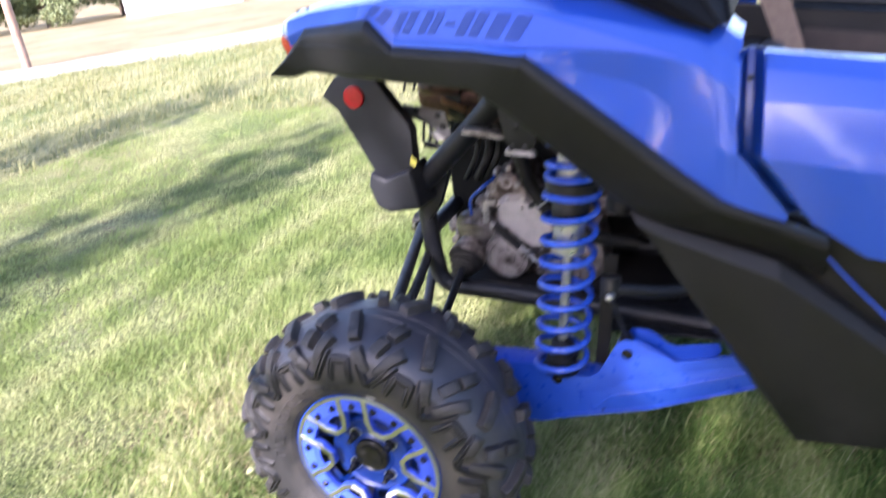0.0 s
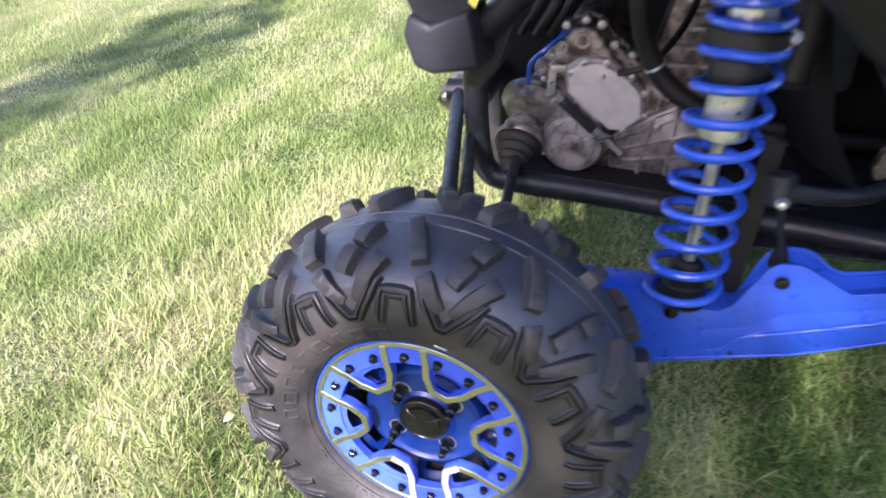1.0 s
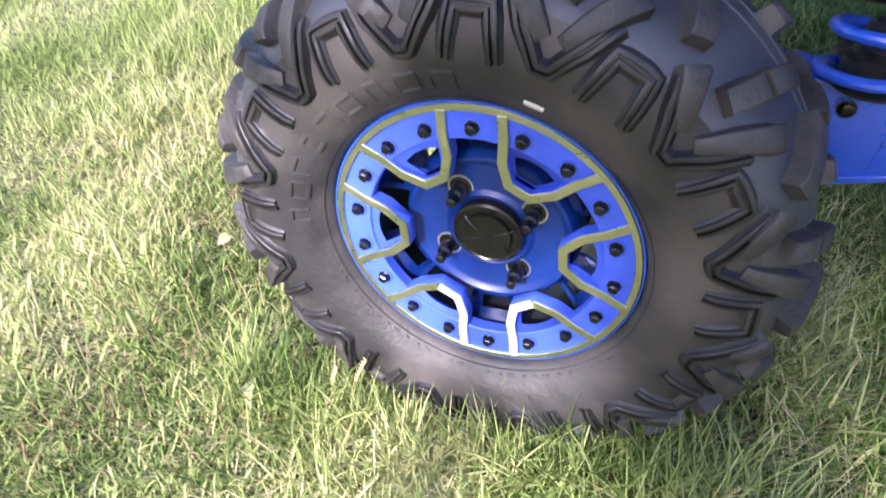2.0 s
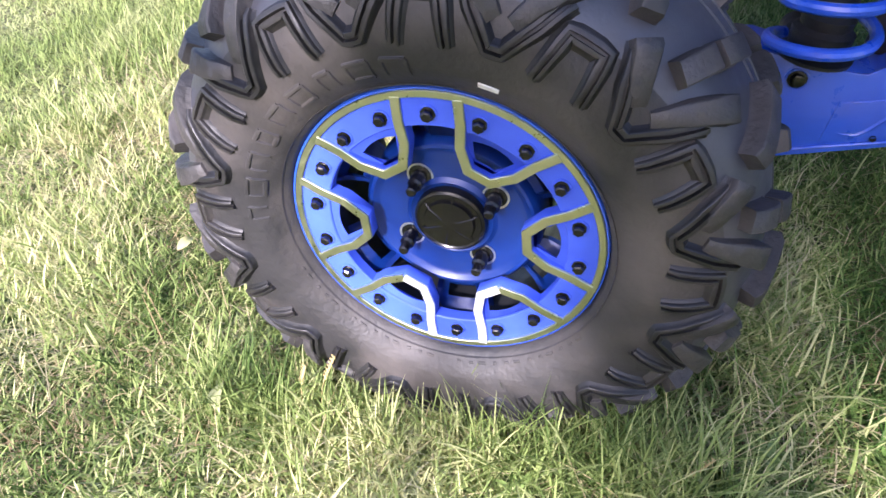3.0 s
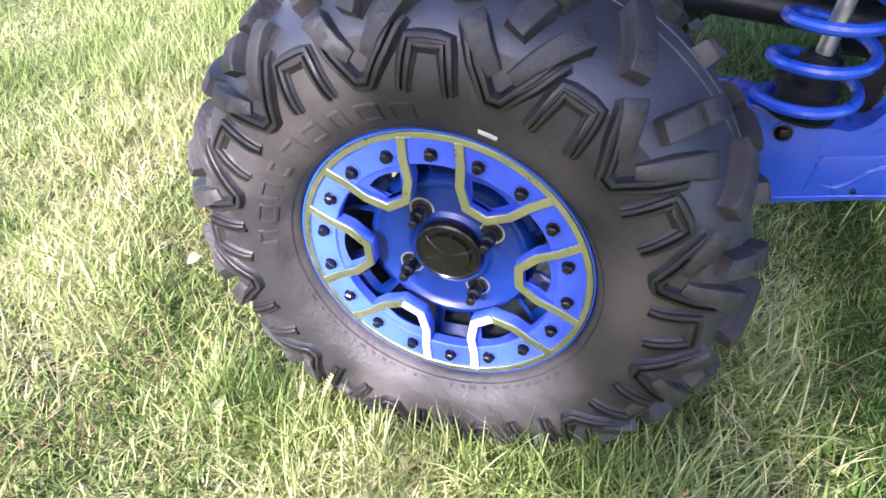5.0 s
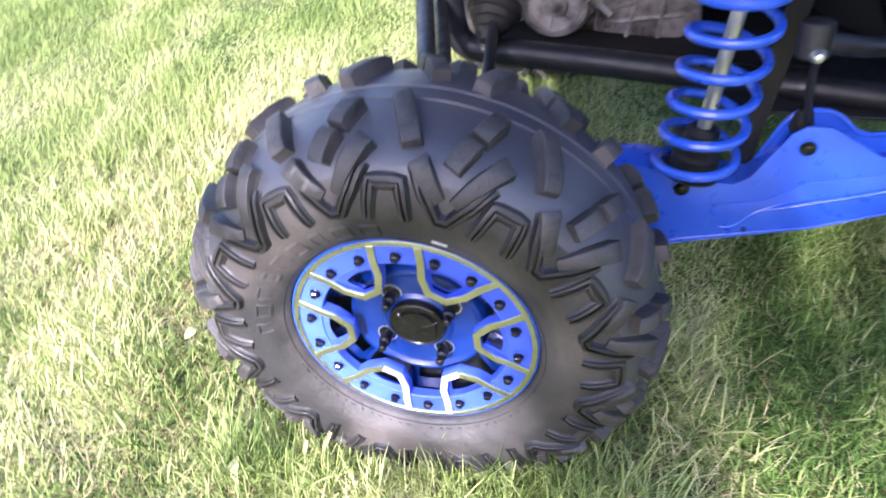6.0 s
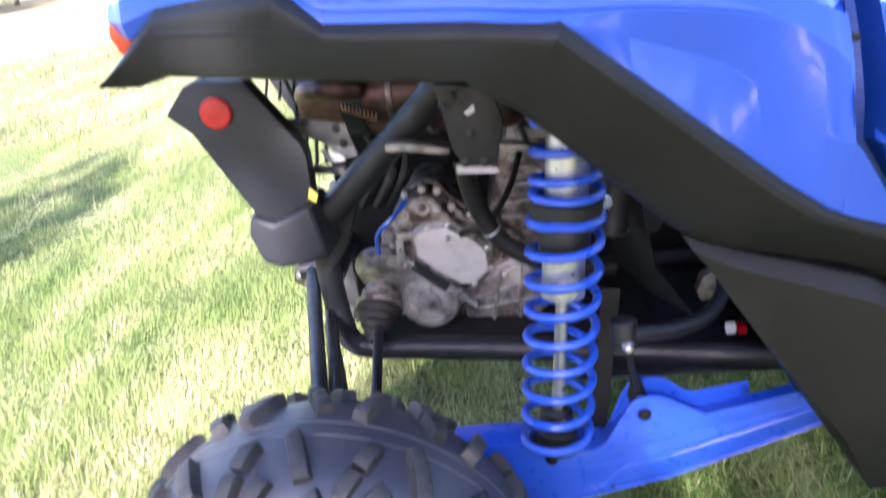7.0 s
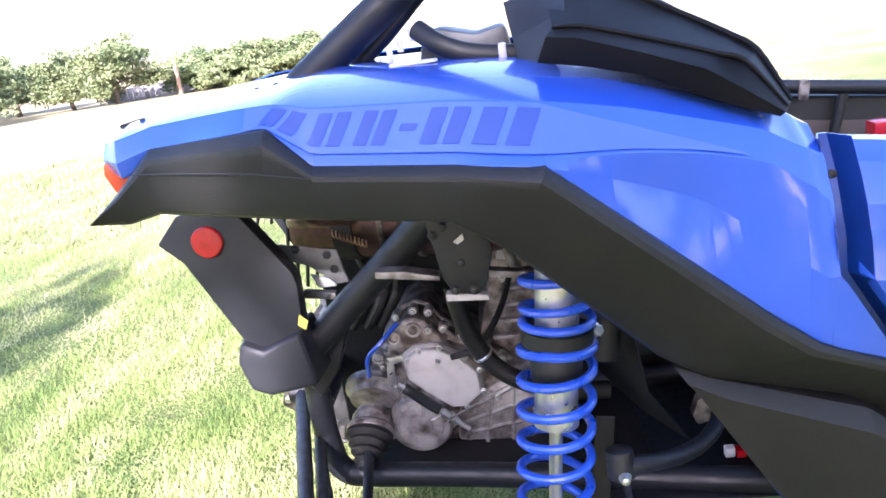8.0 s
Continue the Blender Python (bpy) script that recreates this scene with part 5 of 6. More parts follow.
# grass blades
def blade_material(name, c0, c1, c2, vary=0.55):
    m = bpy.data.materials.new(name)
    m.use_nodes = True
    n, l = m.node_tree.nodes, m.node_tree.links
    p = n["Principled BSDF"]
    p.inputs["Roughness"].default_value = 0.6
    p.inputs["Specular IOR Level"].default_value = 0.16
    geo = n.new("ShaderNodeNewGeometry")
    tc = n.new("ShaderNodeTexCoord")
    nz = n.new("ShaderNodeTexNoise")
    nz.inputs["Scale"].default_value, nz.inputs["Detail"].default_value = 1.9, 5
    # noise drawn out along the lawn's shadow bands, painting such stripes into the blades
    mp = n.new("ShaderNodeMapping")
    mp.inputs["Rotation"].default_value[2] = radians(20)
    mp.inputs["Scale"].default_value = (1.3, 0.4, 1)
    l.new(tc.outputs["Object"], mp.inputs["Vector"])
    l.new(mp.outputs[0], nz.inputs["Vector"])
    add = n.new("ShaderNodeMath")
    add.operation = "MULTIPLY_ADD"
    add.inputs[1].default_value = 1.9
    l.new(nz.outputs["Fac"], add.inputs[0])
    sub = n.new("ShaderNodeMath")
    sub.operation = "MULTIPLY_ADD"
    sub.inputs[1].default_value, sub.inputs[2].default_value = vary, -0.45 - 0.5 * vary
    l.new(geo.outputs["Random Per Island"], sub.inputs[0])
    l.new(sub.outputs[0], add.inputs[2])
    ramp = n.new("ShaderNodeValToRGB")
    e = ramp.color_ramp.elements
    e[0].position, e[0].color = 0.1, (*c0, 1)
    e[1].position, e[1].color = 0.75, (*c2, 1)
    mid = e.new(0.45)
    mid.color = (*c1, 1)
    l.new(add.outputs[0], ramp.inputs[0])
    l.new(ramp.outputs[0], p.inputs["Base Color"])
    tr = n.new("ShaderNodeBsdfTranslucent")
    l.new(ramp.outputs[0], tr.inputs["Color"])
    mx = n.new("ShaderNodeMixShader")
    mx.inputs[0].default_value = 0.36
    l.new(p.outputs[0], mx.inputs[1])
    l.new(tr.outputs[0], mx.inputs[2])
    l.new(mx.outputs[0], n["Material Output"].inputs["Surface"])
    return m


BLADE = blade_material("grass_blades", (0.078, 0.130, 0.030), (0.300, 0.375, 0.115), (0.60, 0.585, 0.29))
FIELD_BLADE = blade_material("field_grass_blades", (0.115, 0.185, 0.045), (0.30, 0.37, 0.120), (0.50, 0.51, 0.245), 0.22)
DRY_FIELD = blade_material("dry_field_grass", (0.19, 0.225, 0.080), (0.33, 0.33, 0.150), (0.48, 0.45, 0.25), 0.25)
STRAW = blade_material("dry_grass", (0.36, 0.27, 0.14), (0.55, 0.46, 0.26), (0.66, 0.58, 0.38))
LITTER = blade_material("dead_brown_grass", (0.10, 0.055, 0.03), (0.22, 0.13, 0.075), (0.40, 0.28, 0.17))
rng = np.random.default_rng(7)


def blades(name, mat, area, count, length, width, lie, label, keep=None, segs=3):
    """Blades scattered over area (x0, x1, y0, y1): bent strips that end in a tip."""
    x = rng.uniform(area[0], area[1], count)
    y = rng.uniform(area[2], area[3], count)
    if keep is not None:
        ok = keep(x, y)
        x, y = x[ok], y[ok]
    count = len(x)
    z = np.array([ground_z(a, b) for a, b in zip(x, y)]) - 0.004
    tuft = 0.8 + 0.35 * np.sin(x * 7.3 + 2 * np.sin(y * 5.1)) * np.cos(y * 8.7 + x * 2) + 0.25 * np.sin(x * 2.3 + 1) * np.cos(y * 2.9)
    ln = length * rng.uniform(0.4, 1.4, count) * tuft
    w = width * rng.uniform(0.6, 1.3, count)
    az = rng.uniform(0, 2 * np.pi, count)
    lean = np.clip(rng.normal(lie, 0.4, count), 0.05, 1.5)
    bend = rng.uniform(0.1, 0.9, count)
    dx, dy = np.cos(az), np.sin(az)
    tw = az + np.pi / 2 + rng.normal(0, 0.5, count)
    sx, sy = np.cos(tw) * w / 2, np.sin(tw) * w / 2
    nv = 2 * segs + 1
    co = np.zeros((count, nv, 3))
    px, pz = np.zeros(count), np.zeros(count)
    for k in range(segs + 1):
        cx, cy, cz = x + dx * px, y + dy * px, z + pz
        if k < segs:
            f = 1 - 0.45 * k / segs
            co[:, 2 * k] = np.stack([cx - sx * f, cy - sy * f, cz], 1)
            co[:, 2 * k + 1] = np.stack([cx + sx * f, cy + sy * f, cz], 1)
        else:
            co[:, nv - 1] = np.stack([cx, cy, cz], 1)
        ang = lean + bend * k * 1.35 / segs
        px, pz = px + np.sin(ang) * ln / segs, pz + np.cos(ang) * ln / segs
    co[:, :, 2] = np.maximum(co[:, :, 2], (z + 0.004)[:, None])
    tri = []
    for k in range(segs - 1):
        a = 2 * k
        tri += [[a, a + 1, a + 3], [a, a + 3, a + 2]]
    tri = np.array(tri + [[nv - 3, nv - 2, nv - 1]])
    faces = (np.arange(count)[:, None, None] * nv + tri[None]).reshape(-1, 3)
    me = bpy.data.meshes.new(name)
    me.vertices.add(count * nv)
    me.vertices.foreach_set("co", co.reshape(-1))
    me.loops.add(faces.size)
    me.loops.foreach_set("vertex_index", faces.reshape(-1).astype(np.int32))
    me.polygons.add(len(faces))
    me.polygons.foreach_set("loop_start", np.arange(0, faces.size, 3, dtype=np.int32))
    me.polygons.foreach_set("loop_total", np.full(len(faces), 3, dtype=np.int32))
    me.update(calc_edges=True)
    me.materials.append(mat)
    return tagged(new(name, me), label, "grass", kind="stuff")


def clear_of_tyre(x, y):
    return ~((np.abs(x) < 0.16) & (y > -0.02) & (y < 0.25))


def nearness(x, y):
    """1 round the wheel, falling to 0 with a soft, wavy border."""
    d = np.hypot((x - 0.15) / 1.55, (y - 0.35) / 1.25) + 0.08 * np.sin(3.1 * x + 1.7 * y) + 0.06 * np.sin(5.3 * y - 2.2 * x)
    return np.clip((1.12 - d) / 0.35, 0, 1)


def patchy(x, y):
    """Thick and thin places of the lawn, 0 to 1."""
    p = np.sin(x * 6.1 + 2.2 * np.sin(y * 3.7)) * np.sin(y * 7.3 + 1.9 * np.sin(x * 4.1)) + 0.6 * np.sin(x * 15.0 + 3 * np.sin(y * 9)) * np.sin(y * 17.0 + x * 5)
    return np.clip(0.62 + 0.42 * p, 0.12, 1)


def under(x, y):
    """1 on the thinned ground under the vehicle's flank, where blades are coloured for shade."""
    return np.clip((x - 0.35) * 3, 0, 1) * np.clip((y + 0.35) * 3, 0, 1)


def near_keep(x, y):
    return clear_of_tyre(x, y) & (rng.uniform(0, 1, len(x)) < nearness(x, y) * patchy(x, y) * (1 - 0.82 * under(x, y)))


def near_dry(x, y):
    return clear_of_tyre(x, y) & (rng.uniform(0, 1, len(x)) < nearness(x, y) * np.clip(1.1 - patchy(x, y), 0.12, 1) * (1 - 0.8 * under(x, y)))


def shaded_keep(x, y):
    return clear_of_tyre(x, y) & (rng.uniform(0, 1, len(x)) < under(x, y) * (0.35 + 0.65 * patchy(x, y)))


def runner_keep(x, y):
    return clear_of_tyre(x, y) & (rng.uniform(0, 1, len(x)) < nearness(x, y) * patchy(x, y) * (1 - 0.80 * under(x, y)))


def dead_keep(x, y):
    spot = np.sin(x * 9.0 + 2 * np.sin(y * 6.0)) * np.sin(y * 10.0 + 1.5 * np.sin(x * 7.0 + 1))
    return clear_of_tyre(x, y) & (rng.uniform(0, 1, len(x)) < np.maximum(nearness(x, y), under(x, y)) * np.clip(spot * 2.2 - 0.35 + 0.40 * under(x, y), 0, 1))


def mid_keep(x, y):
    d = np.hypot((x + 0.4) / 2.9, (y - 0.9) / 2.5)
    return clear_of_tyre(x, y) & (rng.uniform(0, 1, len(x)) > nearness(x, y)) & (rng.uniform(0, 1, len(x)) < np.clip((1.1 - d) / 0.5, 0, 1) * (0.4 + 0.6 * patchy(x, y)) * (1 - 0.75 * under(x, y)))


def field_keep(x, y):
    return (rng.uniform(0, 1, len(x)) > nearness(x, y)) & (rng.uniform(0, 1, len(x)) < 0.35 + 0.65 * patchy(x * 0.4, y * 0.4))


blades("lawn_grass", BLADE, (-1.6, 1.9, -1.1, 1.8), 390000, 0.062, 0.0034, 0.80, "short green lawn grass round the wheel", near_keep)
# darker blades put the flank's shade into the grass colour
SHADE_BLADE = blade_material("lush_grass_blades", (0.035, 0.085, 0.016), (0.125, 0.220, 0.048), (0.30, 0.38, 0.12))
blades("lush_grass", SHADE_BLADE, (0.25, 2.2, -0.35, 2.2), 190000, 0.052, 0.0036, 0.80, "grass along the vehicle's flank, coloured dark green for its shade", shaded_keep)
blades("dry_lawn_grass", STRAW, (-1.6, 1.9, -1.1, 1.8), 110000, 0.058, 0.0021, 1.10, "dry straw-coloured grass in the lawn", near_dry)
blades("dead_grass", LITTER, (-1.4, 1.8, -0.9, 1.6), 60000, 0.040, 0.0024, 1.25, "brown dead grass and litter in patches of the lawn", dead_keep)
blades("grass_runners", STRAW, (-1.2, 1.6, -0.75, 1.0), 20000, 0.11, 0.0019, 1.10, "long pale grass runners lying across the lawn", runner_keep, 4)
blades("coarse_grass", BLADE, (-1.2, 1.6, -0.75, 1.0), 16000, 0.085, 0.0048, 0.80, "broader grass blades in the lawn", near_keep, 4)
blades("tall_grass", BLADE, (-0.42, 0.45, -0.13, -0.035), 2000, 0.125, 0.0028, 0.45, "taller grass standing against the tyre", None, 4)
blades("mid_grass", FIELD_BLADE, (-3.2, 2.2, -1.3, 3.2), 420000, 0.056, 0.0036, 0.82, "green grass of the lawn a few steps from the wheel", mid_keep, 2)
blades("field_grass", FIELD_BLADE, (-5.5, 2.8, -1.6, 5.5), 420000, 0.052, 0.0040, 0.85, "green grass of the wider lawn", field_keep, 2)
blades("far_grass", DRY_FIELD, (-14.0, 5.0, 1.5, 14.0), 130000, 0.11, 0.013, 0.7, "green grass further off", lambda x, y: ~((x > -5.5) & (x < 2.8) & (y < 5.5)) & (-0.606 * x + 0.795 * y < 14.0), 2)
blades("front_grass", FIELD_BLADE, (-9.0, 8.0, -11.0, -0.5), 90000, 0.12, 0.015, 0.6, "green grass of the lawn on the sunny side", lambda x, y: ~((x > -5.5) & (x < 2.8) & (y > -1.6)), 2)
blades("tall_stems", STRAW, (-7.0, -0.6, 2.5, 8.0), 800, 0.20, 0.0025, 0.3, "thin dry seed stems standing in the lawn")

LEAF = material("pale_fallen_leaf", (0.27, 0.30, 0.12), 0.7, 0, (0.36, 0.34, 0.17), 30, bump=0.2, bump_scale=120)
STALK = material("seed_stalk", (0.5, 0.36, 0.16), 0.8, 0, (0.36, 0.3, 0.12), 60, bump=0.4, bump_scale=300)


def fallen_leaf(x, y, size, turn, label):
    rows = []
    for i in range(9):
        u = i / 8
        w = size * 0.24 * math.sin(math.pi * u ** 0.8) + 0.0004
        z = 0.012 * math.sin(u * 2.6)
        rows.append([(size * (u - 0.5), v * w, z + 0.35 * abs(v) * w) for v in (-1, -0.5, 0, 0.5, 1)])
    ob = part("fallen_leaf", loft(rows, 0.0006, 0, (0, 0, -1)), LEAF)
    ob.matrix_basis = pose(x, y, ground_z(x, y) + 0.03, 30, 5, turn)
    return tagged(ob, label, "leaf")


fallen_leaf(-0.355, -0.10, 0.062, -62, "pale yellow-green fallen leaf lying on the grass")
fallen_leaf(0.30, -0.33, 0.035, 20, "small dry fallen leaf lying on the grass")
fallen_leaf(-0.62, 0.22, 0.040, 75, "small dry fallen leaf lying on the grass")
def weed(x, y, size, turn):
    """A flat rosette of pointed leaves."""
    t = thing("lawn_weed", "small broad-leaved green weed growing in the lawn", "weed", (x, y, ground_z(x, y)), group="lawn weeds")
    for k in range(7):
        rows = []
        for i in range(7):
            u = i / 6
            w = size * 0.13 * math.sin(math.pi * min(1, u ** 0.7 * 0.97 + 0.03)) + 0.0004
            rows.append([(size * u, v * w, 0.006 + size * (0.75 * u - 0.55 * u * u) + 0.3 * abs(v) * w) for v in (-1, 0, 1)])
        leaf = part("leaf", loft(rows, 0.0006, 0, (0, 0, -1)), WEED, t)
        leaf.matrix_basis = pose(0, 0, 0.012, 0, 0, turn + 51 * k) @ Matrix.Scale(0.7 + 0.1 * (k * 3 % 4), 4)


WEED = material("weed_leaf", (0.12, 0.185, 0.040), 0.55, 0, (0.18, 0.25, 0.065), 40, bump=0.2, bump_scale=150)
for x, y, q, a in ((0.13, -0.135, 0.045, 10), (0.05, -0.21, 0.034, 40), (0.47, 0.02, 0.045, 20)):
    weed(x, y, q, a)

for x, y, tx, h in ((-0.205, -0.06, 0.05, 0.155), (-0.235, -0.065, 0.03, 0.125), (-0.60, 0.35, -0.03, 0.13), (0.34, -0.07, 0.04, 0.12)):
    g0 = ground_z(x, y)
    bm = bar([(x, y, g0), (x + tx * 0.4, y - 0.005, g0 + h * 0.55), (x + tx, y - 0.01, g0 + h)], [0.0010, 0.0009, 0.0006], 5, 4)
    for k in range(14):                          # seeds along the upper part
        u = 0.62 + 0.37 * k / 13
        c = Vector((x + tx * u ** 1.4, y - 0.006 - 0.004 * u, g0 + h * u))
        sweep(bm, [c, c + Vector((0.0035 * (-1) ** k, 0, 0.006))], [0.0022, 0.0008], 5)
    tagged(part("seed_stalk", bm, STALK), "thin dry grass stalk with a seed head", "grass stalk", group="seed stalks")


# ================= distance =================
def tree(at, height, spread_m, seed, label, n=15000):
    r = random.Random(seed)
    t = thing("tree", label, "tree", at)
    bm = bmesh.new()
    trunk = [Vector((0, 0, -0.3)), Vector((r.uniform(-.1, .1), r.uniform(-.1, .1), height * 0.15)), Vector((r.uniform(-.25, .25), r.uniform(-.25, .25), height * 0.35)), Vector((r.uniform(-.4, .4), r.uniform(-.4, .4), height * 0.7))]
    sweep(bm, spline(trunk, 4), [0.045 * height * (1 - 0.8 * i / 12) for i in range(13)], 10)
    tips = []
    for k in range(12):
        a = k * 2.4 + r.uniform(-.5, .5)
        s = trunk[1].lerp(trunk[3], 0.02 + 0.9 * k / 12)
        reach = spread_m * r.uniform(0.55, 1.0) * (1 - 0.35 * k / 12)
        e = s + Vector((math.cos(a), math.sin(a), 0)) * reach + Vector((0, 0, height * r.uniform(-0.02, 0.20)))
        m = s.lerp(e, 0.5) + Vector((0, 0, height * 0.05))
        sweep(bm, [s, m, e], [0.016 * height, 0.010 * height, 0.004 * height], 7)
        tips += [e, e, m, s.lerp(e, 0.75)]
        for q in range(3):                       # side twigs
            f = m.lerp(e, r.uniform(0.3, 1)) + Vector((r.uniform(-1, 1), r.uniform(-1, 1), r.uniform(-0.5, 0.9))) * spread_m * 0.30
            sweep(bm, [m.lerp(e, 0.4), f], [0.006 * height, 0.002 * height], 5)
            tips.append(f)
    tips += [trunk[3] + Vector((0, 0, height * 0.10)), trunk[3], trunk[3] + Vector((0.2, 0, height * 0.18))]
    part("trunk", bm, BARK, t)
    g = np.random.default_rng(seed)
    pick_tip = g.integers(0, len(tips), n)
    c = np.array([tuple(q) for q in tips])[pick_tip]
    off = g.normal(0, 1, (n, 3))
    off /= np.linalg.norm(off, axis=1)[:, None]
    c = c + off * (g.uniform(0.2, 1, (n, 1)) ** 0.5) * (np.array([spread_m * 0.27, spread_m * 0.27, height * 0.115]) * g.uniform(0.6, 1.25, len(tips))[pick_tip][:, None])
    u = g.normal(0, 1, (n, 3)); u /= np.linalg.norm(u, axis=1)[:, None]
    v = np.cross(u, g.normal(0, 1, (n, 3))); v /= np.linalg.norm(v, axis=1)[:, None]
    s = g.uniform(0.07, 0.15, (n, 1)) * (15000 / n) ** 0.5
    co = np.stack([c - u * s, c + v * s * 0.5, c + u * s, c - v * s * 0.5], 1).reshape(-1, 3)
    me = bpy.data.meshes.new("crown")
    me.from_pydata(co.tolist(), [], np.arange(n * 4).reshape(-1, 4).tolist())
    me.materials.append(LEAVES)
    crown = new("crown", me)
    crown.parent = t
    return t


def far_ground(x, y):
    return (x, y, ground_z(x, y))


for k, (x, y, h, s) in enumerate(((-42.0, 42.0, 7.2, 3.6), (-37.5, 45.5, 6.6, 3.4), (-33.0, 46.0, 7.4, 3.7), (-29.0, 50.5, 6.8, 3.5), (-25.0, 49.0, 7.6, 3.8), (-20.5, 54.0, 6.0, 3.0), (-17.0, 55.0, 6.8, 3.4), (-13.6, 56.5, 7.0, 3.3), (-47.0, 37.0, 7.0, 3.6), (-50.0, 30.0, 7.4, 3.8), (-52.0, 22.0, 7.0, 3.8), (-36.0, 55.0, 8.0, 4.0), (-23.0, 60.0, 8.0, 4.0), (-55.0, 15.0, 7.5, 3.8), (-38.5, 32.5, 6.5, 3.2), (-41.0, 28.5, 6.8, 3.4), (-36.5, 36.5, 6.0, 3.0))):
    tree(far_ground(x, y), h * (0.60 if x < -24 else 0.46), s * 0.95, 11 + k, "broad green shade tree at the field's far side")


def utility_pole(at, height, r, label):
    p = thing("utility_pole", label, "pole", at)
    part("pole", lathe([(-0.3, r * 1.1), (0, r * 1.1), (height * 0.5, r), (height, r * 0.8)], (0, 0, 0), (0, 0, 1), 14), WOOD, p)
    return p


utility_pole(far_ground(-21.6, 51.5), 5.0, 0.14, "weathered wooden utility pole beside the field")
utility_pole(far_ground(-14.4, 10.9), 6.0, 0.09, "reddish-brown wooden pole beside the road")

fence = thing("board_fence", "long grey wooden fence below the trees", "fence", far_ground(-20, 56))
b0 = None
for k in range(70):
    x = -9.0 + 0.42 * k
    m = pose(x, 0.10 * x, 0.02 * math.sin(k * 1.3) + 0.012 * x, 0, 0, 6)
    if b0 is None:
        b0 = part("board", box((0, 0, -0.3), (0.40, 0.04, 1.0), 0.01), FENCE, fence)
        b0.matrix_basis = m
    else:
        share("board", b0, fence, m)


def house(at, w, d, h, turn, label):
    t = thing("house", label, "house", at)
    t.rotation_euler = (0, 0, radians(turn))
    part("wall", box((-w / 2, -d / 2, -0.3), (w / 2, d / 2, h), 0.03), SIDING, t)
    bm = bmesh.new()
    v = [bm.verts.new(p) for p in ((-w / 2 - .4, -d / 2 - .4, h), (w / 2 + .4, -d / 2 - .4, h), (w / 2 + .4, d / 2 + .4, h), (-w / 2 - .4, d / 2 + .4, h), (-w / 2 - .4, 0, h + d * .28), (w / 2 + .4, 0, h + d * .28))]
    for f in ((0, 1, 5, 4), (2, 3, 4, 5), (0, 4, 3), (1, 2, 5), (3, 2, 1, 0)):
        bm.faces.new([v[i] for i in f])
    part("roof", bm, ROOF, t)
    for k in range(3):
        part("window", box((-w * 0.35 + k * w * 0.3, -d / 2 - 0.03, 0.9), (-w * 0.35 + k * w * 0.3 + 0.9, -d / 2 + 0.02, 2.0), 0.02), BLACK_GLOSS, t)
    return t


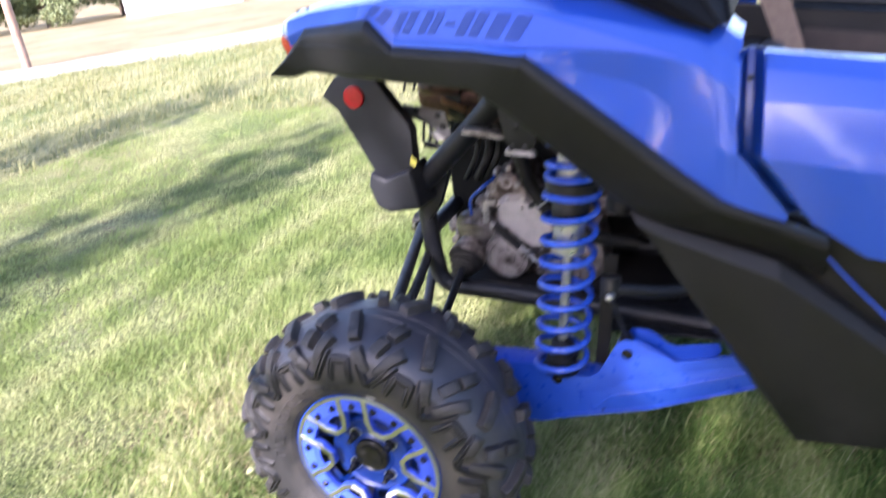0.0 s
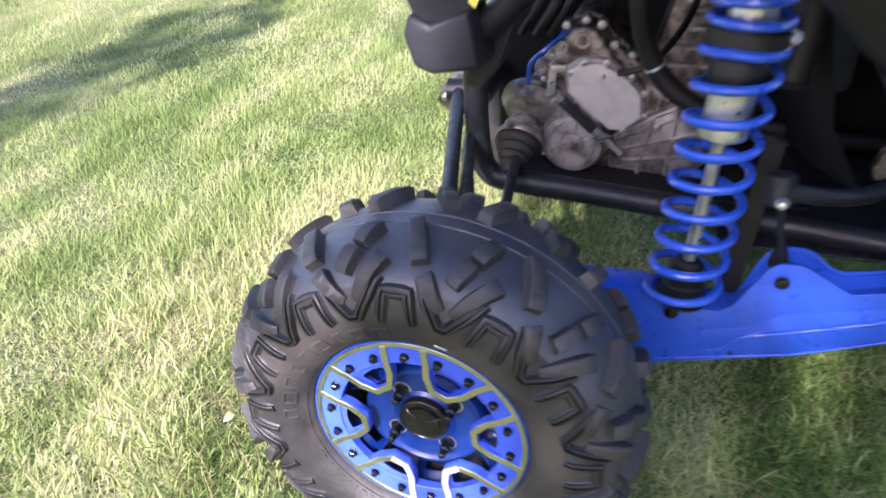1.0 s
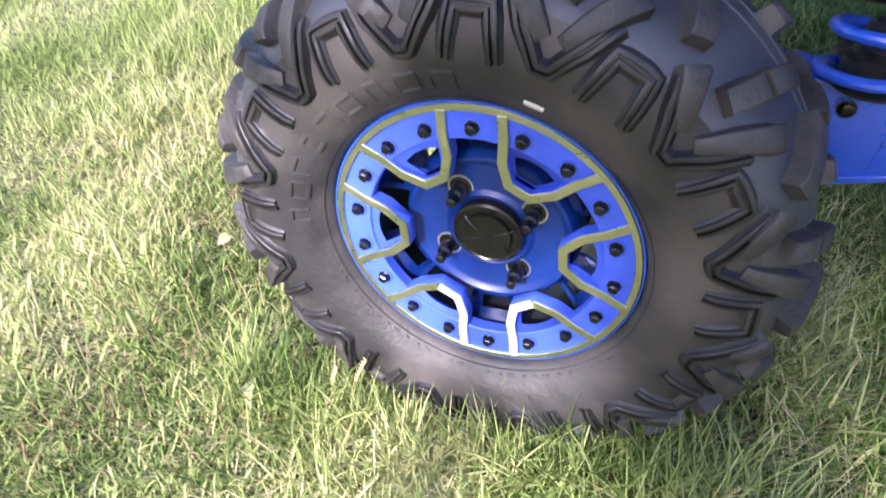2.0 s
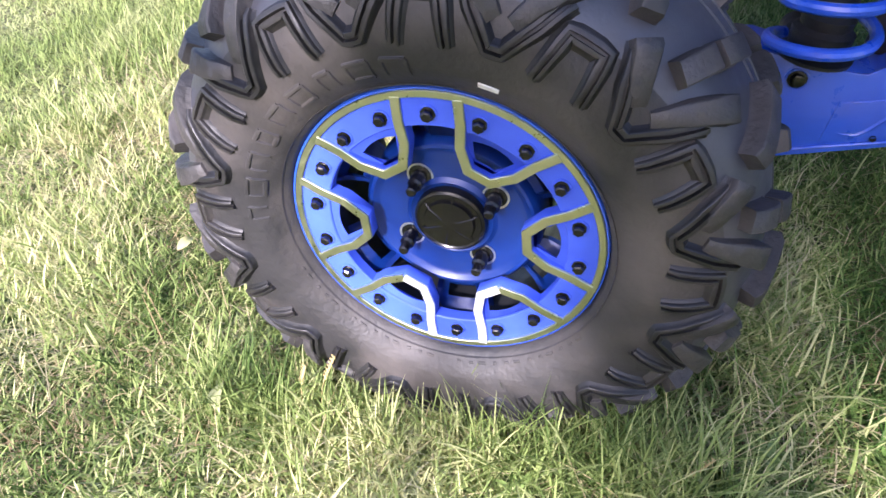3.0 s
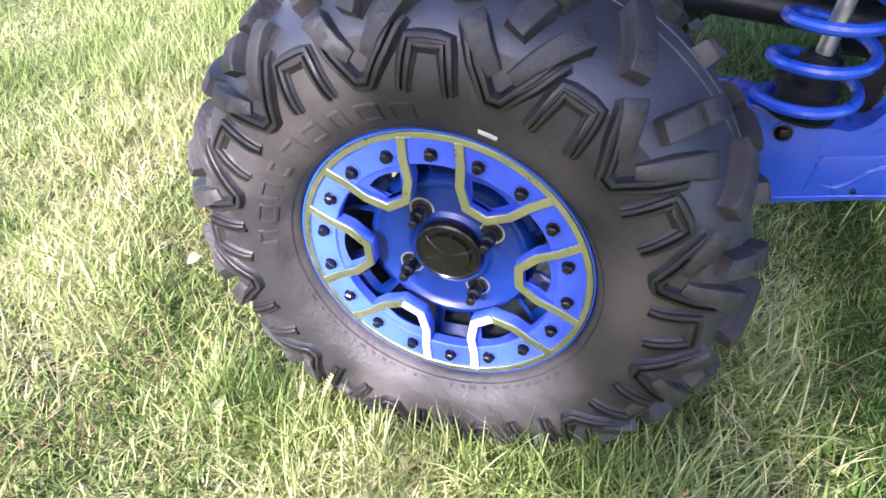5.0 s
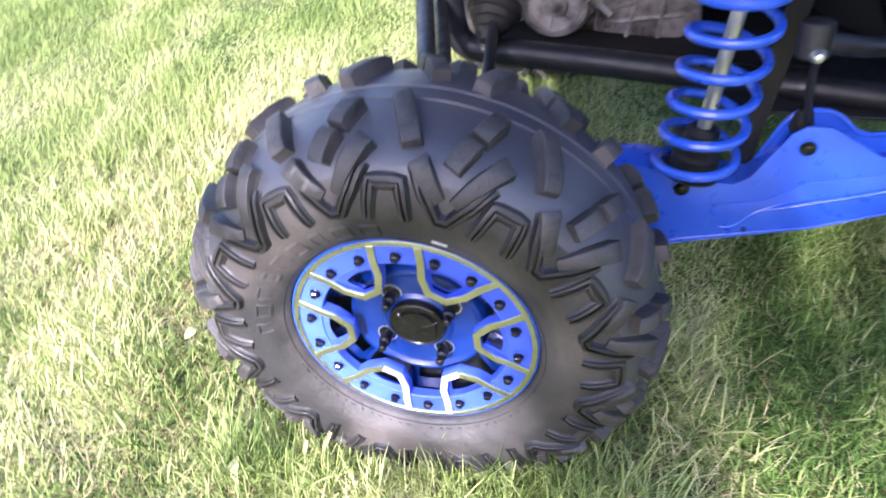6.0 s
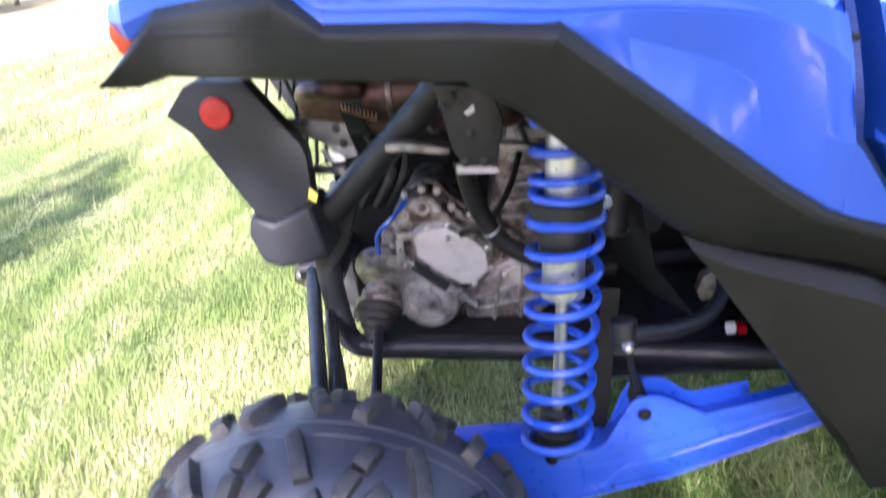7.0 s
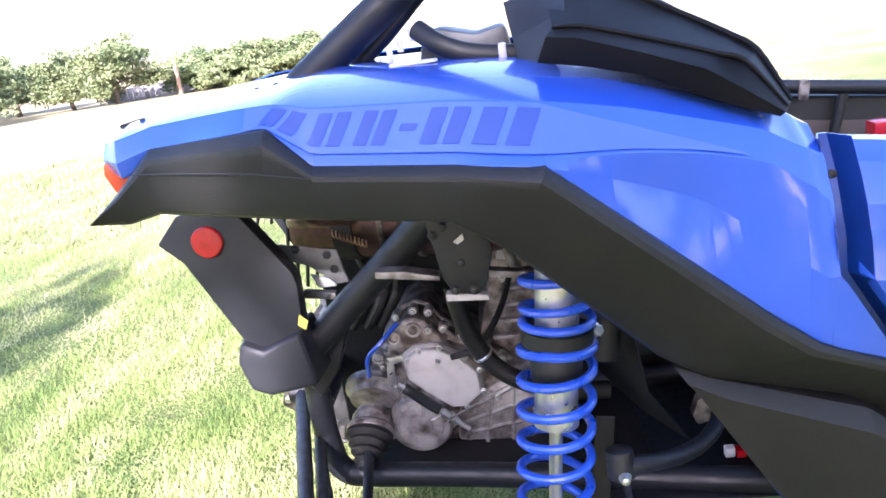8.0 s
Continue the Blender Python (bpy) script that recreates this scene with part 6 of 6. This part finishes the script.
# unseen trees added towards the sun, whose crowns shade the vehicle and stripe the grass
def shade_tree(across, away, middle, radii, leaves, seed, label):
    """An added, unseen tree towards the sun: across and away place it, middle is the height of its crown, radii the
    crown's size.
    """
    side_way = Vector((math.cos(SUN_AZ), -math.sin(SUN_AZ), 0))
    sun_way = Vector((TO_SUN.x, TO_SUN.y, 0)).normalized()
    foot = sun_way * away + side_way * across
    gz = ground_z(foot.x, foot.y)
    t = thing("tree", label, "tree", (foot.x, foot.y, gz))
    mid = middle - gz
    r = random.Random(seed)
    bm = bmesh.new()
    sweep(bm, spline([(0, 0, -0.3), (0.05, 0.05, mid * 0.3), (-0.05, 0.1, mid * 0.65), (0, 0, mid + radii[2] * 0.5)], 4), [0.075 - 0.0045 * i for i in range(13)], 12)
    for k in range(12):
        a, z = k * 2.4, mid - radii[2] * 0.9 + radii[2] * 0.12 * k
        e = Vector((math.cos(a) * radii[0] * 0.75, math.sin(a) * radii[1] * 0.75, z + r.uniform(0.2, 0.6)))
        sweep(bm, [(0, 0, z), tuple(Vector((0, 0, z)).lerp(e, 0.5) + Vector((0, 0, 0.1))), tuple(e)], [0.05, 0.035, 0.015], 8)
    part("trunk", bm, BARK, t)
    g = np.random.default_rng(seed)
    c = g.normal(0, 1, (leaves, 3))
    c /= np.linalg.norm(c, axis=1)[:, None]
    c *= g.uniform(0, 1, (leaves, 1)) ** (1 / 3)
    c = c * np.array(radii) + np.array([0, 0, mid]) + 0.14 * np.sin(c[:, ::-1] * 5)
    u = g.normal(0, 1, (leaves, 3))
    u /= np.linalg.norm(u, axis=1)[:, None]
    v = np.cross(u, g.normal(0, 1, (leaves, 3)))
    v /= np.linalg.norm(v, axis=1)[:, None]
    q = g.uniform(0.09, 0.17, (leaves, 1))
    me = bpy.data.meshes.new("crown")
    me.from_pydata(np.stack([c - u * q, c + v * q * 0.5, c + u * q, c - v * q * 0.5], 1).reshape(-1, 3).tolist(), [], np.arange(leaves * 4).reshape(-1, 4).tolist())
    me.materials.append(LEAVES)
    new("crown", me).parent = t
    return t


# this slender tree is added in place of a standing person's shadow
shade_tree(0.36, 10.0, 6.80, (0.40, 0.5, 1.00), 430, 3, "unseen slender tree added to cast a standing person's shadow")
shade_tree(1.15, 10.0, 6.92, (0.72, 1.2, 0.95), 640, 13, "unseen leafy tree added to shade the vehicle")
shade_tree(0.05, 10.6, 7.75, (0.95, 1.2, 0.95), 290, 5, "unseen leafy tree added to shade the vehicle")
shade_tree(0.98, 10.8, 7.80, (0.80, 1.2, 0.75), 150, 9, "unseen leafy tree added to shade the vehicle")
shade_tree(-6.7, 10.0, 7.7, (0.75, 0.75, 1.9), 380, 4, "slender young tree on the sunny side of the lawn")
shade_tree(-3.5, 10.0, 6.8, (0.65, 0.65, 1.4), 330, 6, "slender young tree on the sunny side of the lawn")

# a loose row of unseen trees, added behind the lawn on the sunny side for the paint to mirror
for k, (x, y, h, w) in enumerate(((-24.0, -22.0, 7.0, 3.4), (-14.0, -27.0, 7.6, 3.7), (-19.0, -25.0, 7.0, 3.5), (-2.5, -29.0, 7.2, 3.6), (14.0, -24.0, 7.0, 3.5), (-30.0, -18.0, 7.4, 3.6), (25.0, -18.0, 7.2, 3.6), (-7.5, -28.5, 6.6, 3.2), (3.0, -27.0, 7.4, 3.6), (9.0, -25.0, 6.8, 3.3), (19.0, -22.0, 7.8, 3.8))):
    tree(far_ground(x, y), h * (1.5 if abs(x + 5) < 4 else 2.0), w * 1.5, 61 + k, "unseen broad green tree added for the paint to mirror", 9000)

house(far_ground(-31.5, 36.5), 6.5, 5, 2.6, 40, "low white building beyond the road")
house(far_ground(-44.0, 52.0), 9, 6, 2.4, 40, "white house behind the trees")
